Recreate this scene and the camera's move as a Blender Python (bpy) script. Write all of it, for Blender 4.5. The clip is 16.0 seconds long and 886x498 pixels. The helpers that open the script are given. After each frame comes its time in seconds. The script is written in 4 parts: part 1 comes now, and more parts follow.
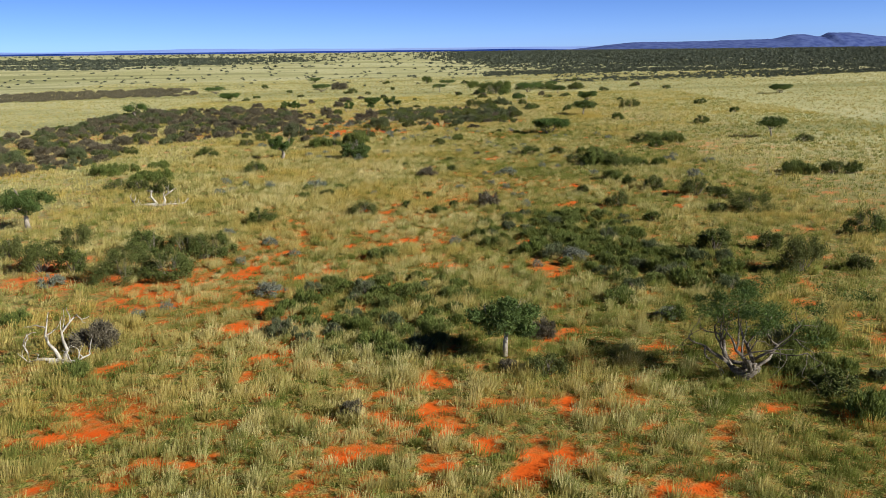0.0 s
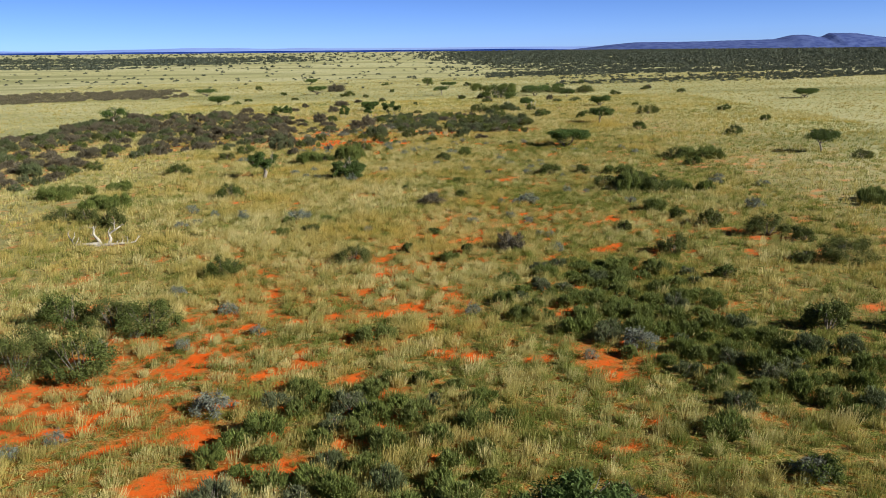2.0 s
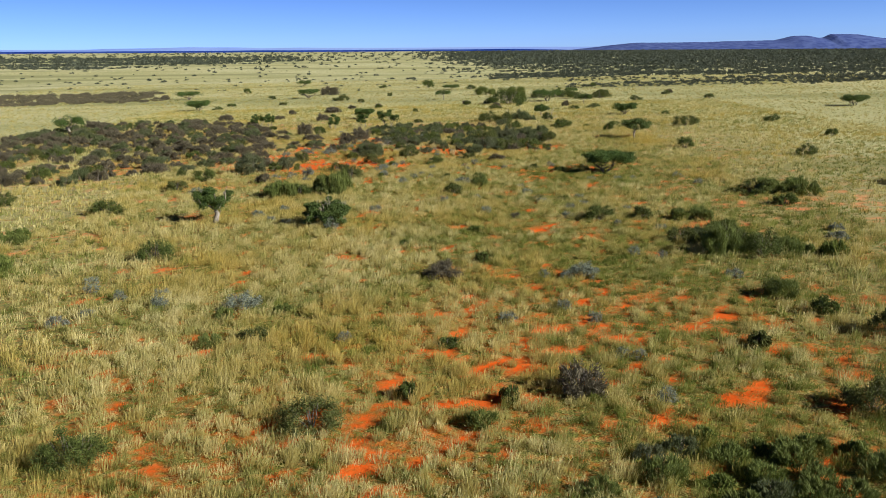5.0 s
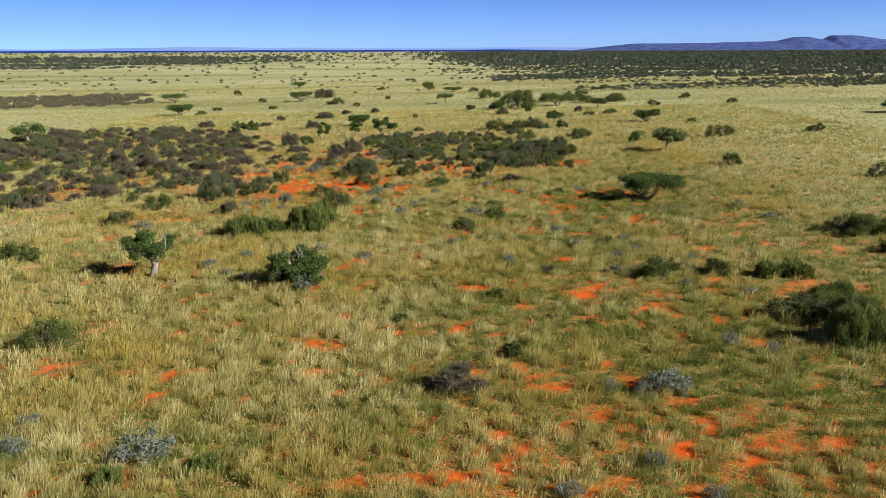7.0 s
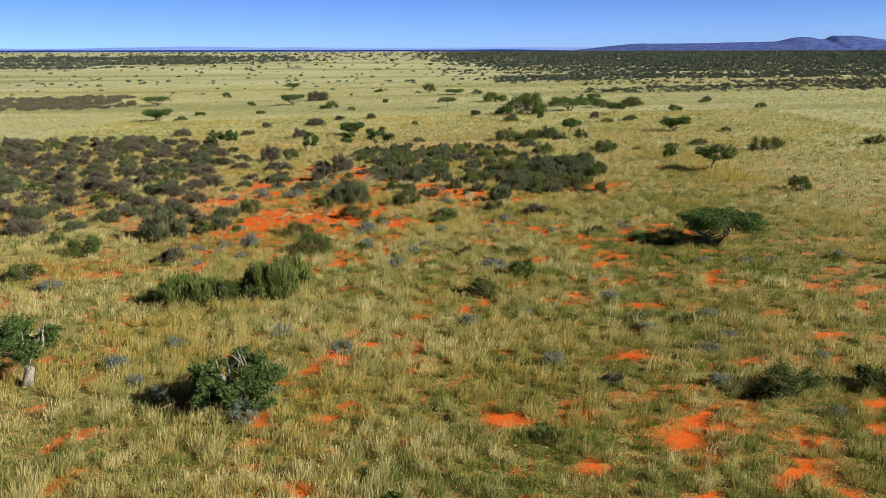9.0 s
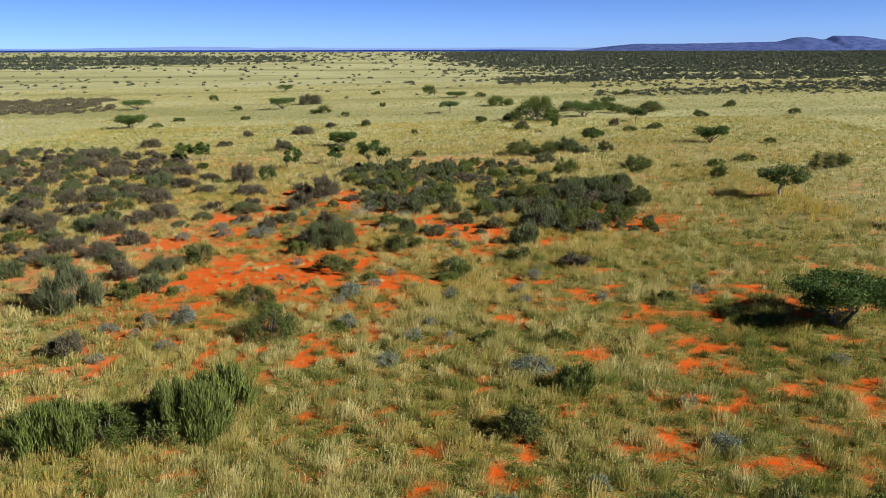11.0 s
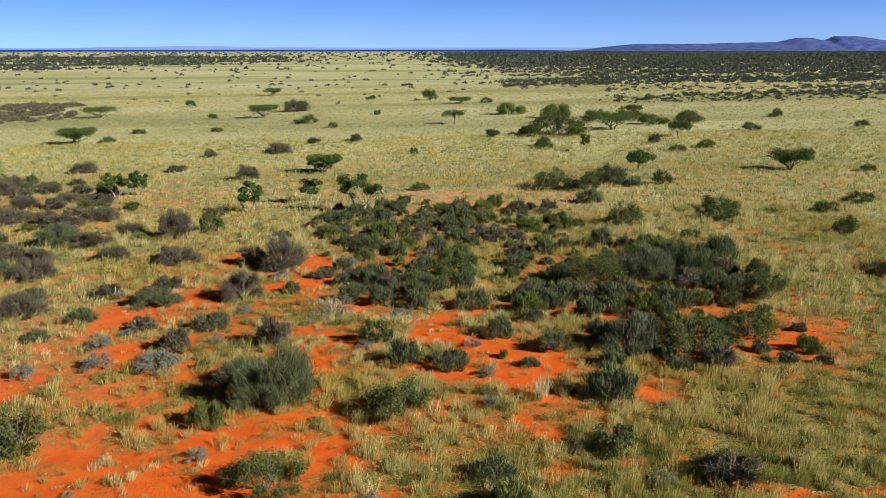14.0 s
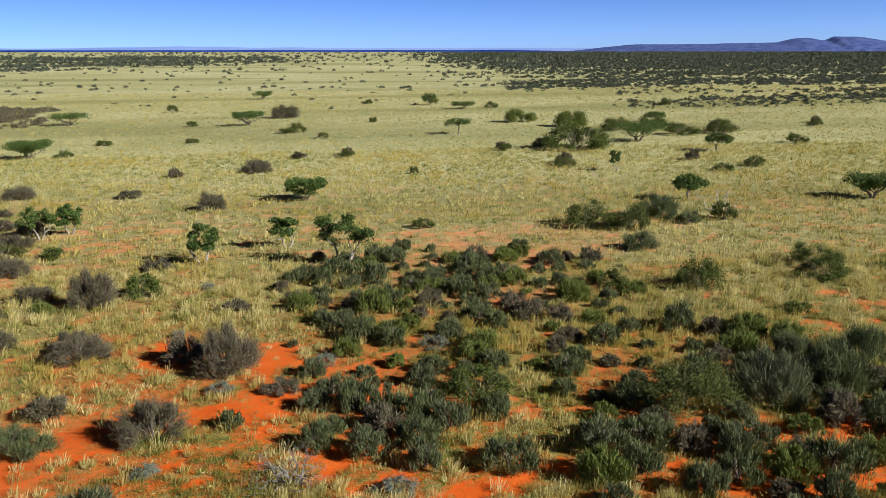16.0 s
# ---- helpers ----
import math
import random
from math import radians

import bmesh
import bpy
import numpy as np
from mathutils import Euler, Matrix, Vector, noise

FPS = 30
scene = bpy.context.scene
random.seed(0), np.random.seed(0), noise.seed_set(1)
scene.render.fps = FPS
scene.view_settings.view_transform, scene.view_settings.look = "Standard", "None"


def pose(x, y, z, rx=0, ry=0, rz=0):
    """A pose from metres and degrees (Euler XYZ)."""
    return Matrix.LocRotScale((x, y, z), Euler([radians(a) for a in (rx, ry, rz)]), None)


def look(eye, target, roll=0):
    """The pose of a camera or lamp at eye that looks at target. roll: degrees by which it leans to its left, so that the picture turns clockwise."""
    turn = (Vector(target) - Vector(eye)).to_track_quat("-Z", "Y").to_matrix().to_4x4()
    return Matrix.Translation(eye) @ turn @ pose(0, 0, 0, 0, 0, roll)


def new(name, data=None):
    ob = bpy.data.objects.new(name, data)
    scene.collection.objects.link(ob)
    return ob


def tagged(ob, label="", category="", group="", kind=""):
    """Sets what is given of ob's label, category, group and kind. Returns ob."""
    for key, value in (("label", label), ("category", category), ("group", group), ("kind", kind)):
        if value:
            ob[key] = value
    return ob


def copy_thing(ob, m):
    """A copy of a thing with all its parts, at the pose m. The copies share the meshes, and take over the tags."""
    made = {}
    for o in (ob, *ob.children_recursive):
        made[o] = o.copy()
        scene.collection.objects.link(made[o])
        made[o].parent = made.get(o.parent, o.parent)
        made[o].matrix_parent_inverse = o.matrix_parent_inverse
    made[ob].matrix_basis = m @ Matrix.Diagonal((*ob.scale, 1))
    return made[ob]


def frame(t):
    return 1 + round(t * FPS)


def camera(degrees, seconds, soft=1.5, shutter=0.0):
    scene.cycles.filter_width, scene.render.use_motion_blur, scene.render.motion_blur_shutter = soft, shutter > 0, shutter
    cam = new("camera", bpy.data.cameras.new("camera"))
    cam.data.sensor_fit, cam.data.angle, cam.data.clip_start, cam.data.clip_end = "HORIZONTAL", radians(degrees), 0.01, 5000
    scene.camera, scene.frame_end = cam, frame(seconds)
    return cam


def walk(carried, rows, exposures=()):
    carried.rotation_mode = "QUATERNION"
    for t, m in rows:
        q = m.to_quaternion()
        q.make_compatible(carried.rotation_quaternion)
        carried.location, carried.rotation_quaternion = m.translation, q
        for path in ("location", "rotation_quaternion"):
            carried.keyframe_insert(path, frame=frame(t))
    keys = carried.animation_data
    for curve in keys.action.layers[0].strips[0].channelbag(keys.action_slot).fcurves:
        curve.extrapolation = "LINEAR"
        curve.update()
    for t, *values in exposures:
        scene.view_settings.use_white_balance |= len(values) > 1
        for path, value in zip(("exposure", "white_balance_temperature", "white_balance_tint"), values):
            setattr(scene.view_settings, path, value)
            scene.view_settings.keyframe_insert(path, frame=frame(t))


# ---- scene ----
cam = camera(54.1, 16.0, soft=0.85)
METRES, EYE, TILT, LEAN, TURN = 134.83, 12.0, 0.0, 0.0, 0.0
ROWS = [
    (0.0, 0.0, 0.0, 0.0, -0.36, -12.66, 1.58),
    (0.5, -0.001, 0.0255, 0.0007, -0.37, -12.67, 1.56),
    (1.0, -0.0023, 0.0517, 0.0014, -0.37, -12.68, 1.53),
    (1.5, -0.0036, 0.0786, 0.0023, -0.37, -12.68, 1.5),
    (2.0, -0.0046, 0.1062, 0.0031, -0.39, -12.68, 1.47),
    (2.5, -0.0056, 0.1342, 0.0039, -0.41, -12.68, 1.41),
    (3.0, -0.0066, 0.1628, 0.0044, -0.43, -12.68, 1.4),
    (5.5, -0.0116, 0.3134, 0.0051, -0.45, -12.69, 1.25),
    (6.0, -0.0125, 0.3447, 0.0053, -0.46, -12.68, 1.21),
    (6.5, -0.0134, 0.3762, 0.0054, -0.47, -12.68, 1.19),
    (7.0, -0.0143, 0.4081, 0.0055, -0.48, -12.67, 1.16),
    (7.5, -0.0152, 0.4402, 0.0058, -0.48, -12.68, 1.14),
    (8.0, -0.0161, 0.4727, 0.006, -0.49, -12.68, 1.12),
    (8.5, -0.0169, 0.5053, 0.0062, -0.5, -12.68, 1.1),
    (9.0, -0.0178, 0.5381, 0.0064, -0.51, -12.68, 1.08),
    (11.5, -0.0218, 0.7021, 0.0069, -0.58, -12.67, 1.06),
    (12.0, -0.0228, 0.7354, 0.0073, -0.6, -12.68, 1.03),
    (12.5, -0.0236, 0.7684, 0.0076, -0.61, -12.68, 1.02),
    (13.0, -0.0246, 0.8016, 0.008, -0.65, -12.68, 1.01),
    (13.5, -0.0257, 0.8345, 0.0085, -0.65, -12.69, 0.99),
    (14.0, -0.0267, 0.8676, 0.0089, -0.68, -12.68, 0.99),
    (14.5, -0.0277, 0.9007, 0.0093, -0.71, -12.67, 0.98),
    (15.0, -0.0288, 0.9335, 0.0098, -0.72, -12.67, 0.99),
    (15.5, -0.03, 0.9664, 0.0104, -0.76, -12.67, 0.97),
    (16.0, -0.0309, 0.9994, 0.0108, -0.79, -12.66, 0.99),
]
walk(cam, [(t, pose(0, 0, EYE, TILT, LEAN, TURN) @ pose(METRES * x, METRES * y, METRES * z, 90 + pitch, roll, yaw)) for t, x, y, z, yaw, pitch, roll in ROWS])

# ---- world, sun, exposure ----
SUN_ELEVATION, SUN_AZIMUTH = 27.0, -27.0  # degrees; azimuth counter-clockwise from +x
world = bpy.data.worlds.new("sky")
scene.world = world
world.use_nodes = True
wn, wl = world.node_tree.nodes, world.node_tree.links
sky = wn.new("ShaderNodeTexSky")
sky.sky_type = "NISHITA"
sky.sun_disc = False
sky.sun_elevation = radians(SUN_ELEVATION)
sky.sun_rotation = radians(90.0 - SUN_AZIMUTH)
sky.altitude, sky.air_density, sky.dust_density, sky.ozone_density = 1500, 0.8, 0.0, 2.0
tint = wn.new("ShaderNodeMix")
tint.data_type, tint.blend_type = "RGBA", "MULTIPLY"
tint.inputs[0].default_value = 1.0
# deeper blue towards the zenith
way, parted, climb, deep = (wn.new("ShaderNode" + k) for k in ("TexCoord", "SeparateXYZ", "MapRange", "Mix"))
deep.data_type = "RGBA"
deep.inputs[6].default_value, deep.inputs[7].default_value = (1.02, 1.53, 3.15, 1), (0.085, 0.13, 0.235, 1)
climb.inputs["From Min"].default_value, climb.inputs["From Max"].default_value = 0.02, 0.24
wl.new(way.outputs["Generated"], parted.inputs[0])
wl.new(parted.outputs["Z"], climb.inputs["Value"])
wl.new(climb.outputs["Result"], deep.inputs[0])
wl.new(deep.outputs[2], tint.inputs[7])
wl.new(sky.outputs["Color"], tint.inputs[6])
wl.new(tint.outputs[2], wn["Background"].inputs["Color"])
wn["Background"].inputs["Strength"].default_value = 0.048

sun = new("sun", bpy.data.lights.new("sun", "SUN"))
sun.data.energy, sun.data.angle, sun.data.color = 6.2, radians(0.55), (1.0, 0.975, 0.90)
sx, sy = math.cos(radians(SUN_AZIMUTH)), math.sin(radians(SUN_AZIMUTH))
sun.matrix_world = look((0, 0, 60), (-sx, -sy, 60 - math.tan(radians(SUN_ELEVATION))))


# ---- materials ----
def material(name, rough=0.8, spec=0.2):
    m = bpy.data.materials.new(name)
    m.use_nodes = True
    b = m.node_tree.nodes["Principled BSDF"]
    b.inputs["Roughness"].default_value = rough
    b.inputs["Specular IOR Level"].default_value = spec
    return m, m.node_tree.nodes, m.node_tree.links, b


def mix(n, l, fac, a, b):
    x = n.new("ShaderNodeMix")
    x.data_type = "RGBA"
    for key, v in ((0, fac), (6, a), (7, b)):
        if isinstance(v, bpy.types.NodeSocket):
            l.new(v, x.inputs[key])
        elif key == 0:
            x.inputs[0].default_value = v
        else:
            x.inputs[key].default_value = (*v, 1)
    return x.outputs[2]


def noise_node(n, l, scale, detail=3.0, coords="Object"):
    c = n.new("ShaderNodeTexCoord")
    t = n.new("ShaderNodeTexNoise")
    t.inputs["Scale"].default_value, t.inputs["Detail"].default_value = scale, detail
    l.new(c.outputs[coords], t.inputs["Vector"])
    return t.outputs["Fac"]


def ramp(n, l, value, lo, hi):
    r = n.new("ShaderNodeMapRange")
    r.inputs["From Min"].default_value, r.inputs["From Max"].default_value = lo, hi
    l.new(value, r.inputs["Value"])
    return r.outputs["Result"]


def bump(n, l, b, height, strength, distance):
    k = n.new("ShaderNodeBump")
    k.inputs["Strength"].default_value, k.inputs["Distance"].default_value = strength, distance
    l.new(height, k.inputs["Height"])
    l.new(k.outputs["Normal"], b.inputs["Normal"])


def attribute(n, name):
    a = n.new("ShaderNodeAttribute")
    a.attribute_name = name
    return a.outputs["Fac"]


def leaf_material(name, dark, light, other, rough=0.7, through_leaf=0.11):
    """Foliage: two greens by leaf, a third tint by plant, some light let through."""
    m, n, l, b = material(name, rough, 0.25)
    g = n.new("ShaderNodeNewGeometry")
    o = n.new("ShaderNodeObjectInfo")
    c = mix(n, l, g.outputs["Random Per Island"], dark, light)
    f = ramp(n, l, o.outputs["Random"], 0.2, 1.3)
    c = mix(n, l, f, c, other)
    l.new(c, b.inputs["Base Color"])
    t = n.new("ShaderNodeBsdfTranslucent")
    l.new(c, t.inputs["Color"])
    s = n.new("ShaderNodeMixShader")
    s.inputs[0].default_value = through_leaf
    l.new(b.outputs[0], s.inputs[1])
    l.new(t.outputs[0], s.inputs[2])
    l.new(s.outputs[0], n["Material Output"].inputs[0])
    return m


def bark_material(name, a, b_, scale=14.0):
    m, n, l, b = material(name, 0.85, 0.15)
    f = noise_node(n, l, scale, 5)
    f2 = noise_node(n, l, 2.5, 2)
    c = mix(n, l, ramp(n, l, f, 0.35, 0.65), a, b_)
    c = mix(n, l, ramp(n, l, f2, 0.45, 0.75), c, tuple(0.55 * v for v in b_))
    l.new(c, b.inputs["Base Color"])
    bump(n, l, b, f, 0.6, 0.02)
    return m


def grass_material():
    """Blades: straw to green by tuft, each blade a little different; green foot and dry upper part."""
    m, n, l, b = material("grass_blades", 0.75, 0.12)
    tone = attribute(n, "tone")
    up = attribute(n, "along")
    g = n.new("ShaderNodeNewGeometry")
    fresh = attribute(n, "shade")
    own = n.new("ShaderNodeMath")
    own.operation = "MULTIPLY_ADD"
    own.inputs[1].default_value = 0.22
    l.new(g.outputs["Random Per Island"], own.inputs[0])
    l.new(fresh, own.inputs[2])
    vary = ramp(n, l, own.outputs[0], 0.0, 1.2)
    straw = mix(n, l, vary, (0.42, 0.35, 0.095), (0.83, 0.745, 0.385))
    gold = mix(n, l, ramp(n, l, noise_node(n, l, 0.09, 2), 0.42, 0.70), straw, (0.57, 0.43, 0.11))
    green = mix(n, l, vary, (0.078, 0.112, 0.016), (0.33, 0.37, 0.088))
    c = mix(n, l, tone, gold, green)
    c = mix(n, l, ramp(n, l, up, 0.35, -0.3), c, green)
    l.new(c, b.inputs["Base Color"])
    t = n.new("ShaderNodeBsdfTranslucent")
    l.new(c, t.inputs["Color"])
    s = n.new("ShaderNodeMixShader")
    s.inputs[0].default_value = 0.27
    l.new(b.outputs[0], s.inputs[1])
    l.new(t.outputs[0], s.inputs[2])
    l.new(s.outputs[0], n["Material Output"].inputs[0])
    return m


def ground_material():
    """Red Kalahari sand, under dry litter and grass where the cover is thick."""
    m, n, l, b = material("red_sand_and_grass", 0.95, 0.05)
    cover = attribute(n, "cover")
    far = attribute(n, "sward")
    fine = noise_node(n, l, 9.0, 5)
    mid = noise_node(n, l, 0.8, 4)
    big = noise_node(n, l, 0.035, 4)
    huge = noise_node(n, l, 0.008, 3)
    sand = mix(n, l, ramp(n, l, mid, 0.3, 0.75), (0.80, 0.118, 0.013), (0.92, 0.185, 0.030))
    sand = mix(n, l, ramp(n, l, fine, 0.55, 0.85), sand, (0.60, 0.095, 0.018))
    speck = noise_node(n, l, 16.0, 4)
    patch = noise_node(n, l, 2.6, 3)
    litter = mix(n, l, ramp(n, l, speck, 0.36, 0.62), (0.15, 0.11, 0.032), (0.47, 0.385, 0.135))
    herbs = mix(n, l, ramp(n, l, speck, 0.38, 0.66), (0.07, 0.085, 0.016), (0.28, 0.31, 0.07))
    litter = mix(n, l, ramp(n, l, patch, 0.42, 0.58), litter, herbs)
    ragged = n.new("ShaderNodeMath")
    ragged.operation = "MULTIPLY_ADD"
    ragged.inputs[1].default_value = 1.5
    l.new(noise_node(n, l, 3.4, 3), ragged.inputs[0])
    l.new(cover, ragged.inputs[2])
    near = mix(n, l, ramp(n, l, ragged.outputs[0], 0.85, 1.75), sand, litter)
    # far grass: its own straw and green, plus some blue painted in for haze
    hazed_meadow = mix(n, l, ramp(n, l, big, 0.35, 0.65), (0.60, 0.57, 0.30), (0.48, 0.475, 0.235))
    hazed_meadow = mix(n, l, ramp(n, l, huge, 0.42, 0.62), hazed_meadow, (0.66, 0.64, 0.38))
    hazed_meadow = mix(n, l, ramp(n, l, mid, 0.5, 0.8), hazed_meadow, (0.36, 0.36, 0.14))
    tuft = noise_node(n, l, 1.9, 3)
    hazed_meadow = mix(n, l, ramp(n, l, tuft, 0.54, 0.72), hazed_meadow, (0.22, 0.20, 0.06))
    hazed_meadow = mix(n, l, ramp(n, l, tuft, 0.46, 0.30), hazed_meadow, (0.74, 0.67, 0.36))
    lie = n.new("ShaderNodeMapping")
    lie.inputs["Scale"].default_value = (0.25, 1.0, 1.0)
    band = n.new("ShaderNodeTexNoise")
    band.inputs["Scale"].default_value, band.inputs["Detail"].default_value = 0.022, 4.0
    l.new(n.new("ShaderNodeTexCoord").outputs["Object"], lie.inputs["Vector"])
    l.new(lie.outputs["Vector"], band.inputs["Vector"])
    hazed_meadow = mix(n, l, ramp(n, l, band.outputs["Fac"], 0.48, 0.62), hazed_meadow, (0.36, 0.36, 0.17))
    l.new(mix(n, l, far, near, hazed_meadow), b.inputs["Base Color"])
    relief = n.new("ShaderNodeMath")
    relief.operation = "MULTIPLY"
    l.new(speck, relief.inputs[0])
    l.new(ramp(n, l, ragged.outputs[0], 0.2, 1.5), relief.inputs[1])
    bump(n, l, b, relief.outputs[0], 0.6, 0.10)
    return m


GROUND = ground_material()
GRASS = grass_material()
SAGE = leaf_material("thorn_leaves", (0.038, 0.058, 0.012), (0.15, 0.195, 0.040), (0.13, 0.135, 0.040))
ACACIA = leaf_material("acacia_leaves", (0.036, 0.072, 0.016), (0.13, 0.20, 0.045), (0.11, 0.15, 0.042), 0.7, 0.16)
BROOM = leaf_material("broom_stems", (0.060, 0.090, 0.018), (0.25, 0.30, 0.070), (0.165, 0.190, 0.052))
OLIVE = leaf_material("olive_leaves", (0.050, 0.068, 0.026), (0.20, 0.235, 0.098), (0.145, 0.155, 0.082))
BROWN = leaf_material("brown_twigs", (0.095, 0.082, 0.052), (0.25, 0.215, 0.145), (0.15, 0.135, 0.082), 0.85, 0.15)
GREY = leaf_material("grey_leaves", (0.11, 0.135, 0.10), (0.33, 0.37, 0.28), (0.22, 0.23, 0.18))
PLUME = leaf_material("dry_plumes", (0.55, 0.46, 0.20), (0.82, 0.74, 0.45), (0.7, 0.62, 0.35), 0.7, 0.3)
# far leaves: greens paler and bluer, haze put into the colour
HAZED_LEAF = leaf_material("hazed_far_leaves", (0.042, 0.055, 0.042), (0.11, 0.125, 0.085), (0.075, 0.085, 0.06))
PALE_BARK = bark_material("pale_bark", (0.50, 0.45, 0.37), (0.24, 0.20, 0.16))
DARK_BARK = bark_material("dark_bark", (0.30, 0.26, 0.21), (0.12, 0.10, 0.08))
DEAD_SHRUB = bark_material("grey_twigs", (0.42, 0.39, 0.36), (0.20, 0.18, 0.165))
DEAD_WOOD = bark_material("bleached_wood", (0.72, 0.68, 0.58), (0.45, 0.40, 0.33))


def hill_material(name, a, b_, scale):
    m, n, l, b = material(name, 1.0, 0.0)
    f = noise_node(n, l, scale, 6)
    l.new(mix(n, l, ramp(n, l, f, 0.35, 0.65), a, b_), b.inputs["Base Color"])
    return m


# blue of the distant air (haze) is put into these base colours
HAZE_HILL = hill_material("haze_tinted_scrub_hill", (0.06, 0.09, 0.27), (0.115, 0.16, 0.39), 0.03)
HAZE_RIDGE = hill_material("haze_tinted_ridge", (0.24, 0.36, 0.80), (0.30, 0.43, 0.86), 0.002)
HAZE_WOODS = hill_material("haze_tinted_woodland", (0.012, 0.045, 0.27), (0.03, 0.075, 0.36), 0.004)


# ---- plan of the plain: bare sand, broom and thickets as ellipses (x, y, half width, half depth) ----
SAND_SOUTH = [
    (-14.9, 45.5, 3.2, 2.7), (-22.2, 48.5, 3.4, 3.4), (-12.0, 28.5, 2.5, 2.1), (6.3, 28.4, 1.0, 1.0), (3.2, 24.8, 1.1, 1.2),
    (6.5, 23.2, 0.5, 0.4), (-0.7, 22.5, 0.5, 0.5), (-3.4, 24.8, 0.7, 0.8), (-10.7, 48.9, 1.6, 6.1), (-11.8, 55.4, 1.6, 1.9),
    (-14.6, 51.2, 2.3, 2.5), (-11.0, 47.2, 2.6, 1.8), (6.3, 48.2, 1.6, 2.9), (1.9, 46.6, 0.9, 0.6), (-3.9, 65.2, 1.2, 2.1),
]
SAND_MIDDLE = [
    (5.6, 66.8, 0.7, 1.7), (-4.0, 67.0, 0.5, 0.7), (-12.2, 66.7, 1.7, 0.8), (1.4, 80.6, 0.9, 1.7), (6.7, 101.4, 2.9, 3.8),
    (9.8, 98.4, 1.9, 2.8), (-24.6, 126.5, 4.4, 3.9), (-17.6, 133.7, 4.9, 5.9), (-7.5, 137.3, 2.8, 8.7), (-11.7, 135.4, 3.9, 7.7),
    (-15.6, 132.3, 3.0, 4.5), (-16.7, 135.6, 3.5, 6.2), (-9.2, 138.3, 2.6, 7.8),
]
# wide stretches where the grass stands thin over the sand
SAND_THIN = [
    (-15.0, 157.0, 12.0, 23.0), (-1.0, 152.0, 7.0, 9.0), (-24.0, 143.0, 7.0, 9.0), (-5.0, 62.0, 9.0, 9.0),
    (-14.0, 46.0, 8.0, 9.0), (5.0, 80.0, 9.0, 6.0), (11.0, 158.0, 6.0, 8.0), (2.0, 197.0, 10.0, 6.0),
]
SAND_NORTH = [
    (-10.7, 171.6, 1.8, 4.4), (-11.8, 166.3, 2.1, 3.5), (-16.7, 164.0, 1.4, 2.4), (-20.0, 160.8, 2.5, 2.6), (-8.9, 155.2, 1.7, 4.8),
    (-3.2, 158.1, 2.3, 2.9), (-1.3, 153.1, 3.6, 3.0), (-16.7, 173.2, 1.3, 3.2), (-18.2, 154.3, 1.2, 2.7), (-16.7, 141.2, 2.4, 4.2),
    (-11.3, 139.9, 3.2, 3.0), (-10.8, 171.0, 1.7, 5.7), (-0.9, 152.4, 2.4, 2.6), (5.5, 149.5, 1.3, 1.5), (1.5, 138.5, 0.9, 1.4),
    (-3.5, 158.3, 1.1, 3.1), (-5.3, 139.1, 1.5, 2.5), (-21.8, 151.2, 2.1, 2.4), (-11.7, 143.8, 1.5, 1.9),
]
SAND = SAND_SOUTH + SAND_MIDDLE + SAND_NORTH
BROOM_PATCHES = [
    (-3.2, 40.2, 4.3, 6.2), (7.9, 57.5, 5.0, 6.8), (10.1, 48.4, 3.1, 5.0), (14.3, 45.3, 2.0, 4.7), (11.0, 48.7, 2.4, 4.3), (17.8, 94.9, 2.2, 4.0), (14.3, 30.0, 1.5, 4.3),
]
# stretches of fresh green grass
GREEN_GRASS = [(13.0, 30.0, 5.0, 7.0), (3.0, 40.0, 8.0, 8.0), (12.0, 50.0, 10.0, 10.0), (14.0, 128.0, 9.0, 7.0), (2.0, 96.0, 6.0, 5.0), (12.0, 86.0, 8.0, 6.0)]
BROWN_THICKETS = [
    (-61.3, 184.0, 11.0, 30.0), (-42.9, 142.0, 8.1, 13.3), (-47.0, 186.0, 14.0, 24.0), (-62.0, 150.0, 11.0, 32.0), (-50.0, 112.0, 8.0, 17.0), (-34.0, 156.0, 8.0, 17.0),
]
BROWN_SPARSE = [(-28.0, 186.0, 6.0, 8.0), (-30.0, 150.0, 6.0, 9.0), (-19.0, 184.0, 5.0, 6.0)]
FAR_THICKETS = [(-142.0, 338.0, 42.0, 42.0), (-98.0, 322.0, 9.0, 16.0), (-122.0, 372.0, 16.0, 14.0)]
OLIVE_THICKETS = [
    (-6.7, 185.1, 6.2, 8.8), (1.0, 184.7, 6.0, 8.3), (-6.8, 166.7, 2.5, 4.8), (4.0, 164.6, 2.9, 4.0), (9.8, 166.1, 4.1, 5.2),
    (6.8, 156.6, 3.1, 3.7), (-5.5, 169.7, 3.8, 7.5), (4.3, 168.8, 3.7, 7.3), (9.1, 168.4, 4.1, 7.2), (6.3, 156.1, 3.4, 5.1),
    (10.5, 156.0, 3.5, 4.5), (5.5, 161.5, 4.5, 4.0),
]


def lattice(ix, iy, seed):
    h = np.sin(ix * 127.1 + iy * 311.7 + seed * 74.7) * 43758.5453
    return h - np.floor(h)


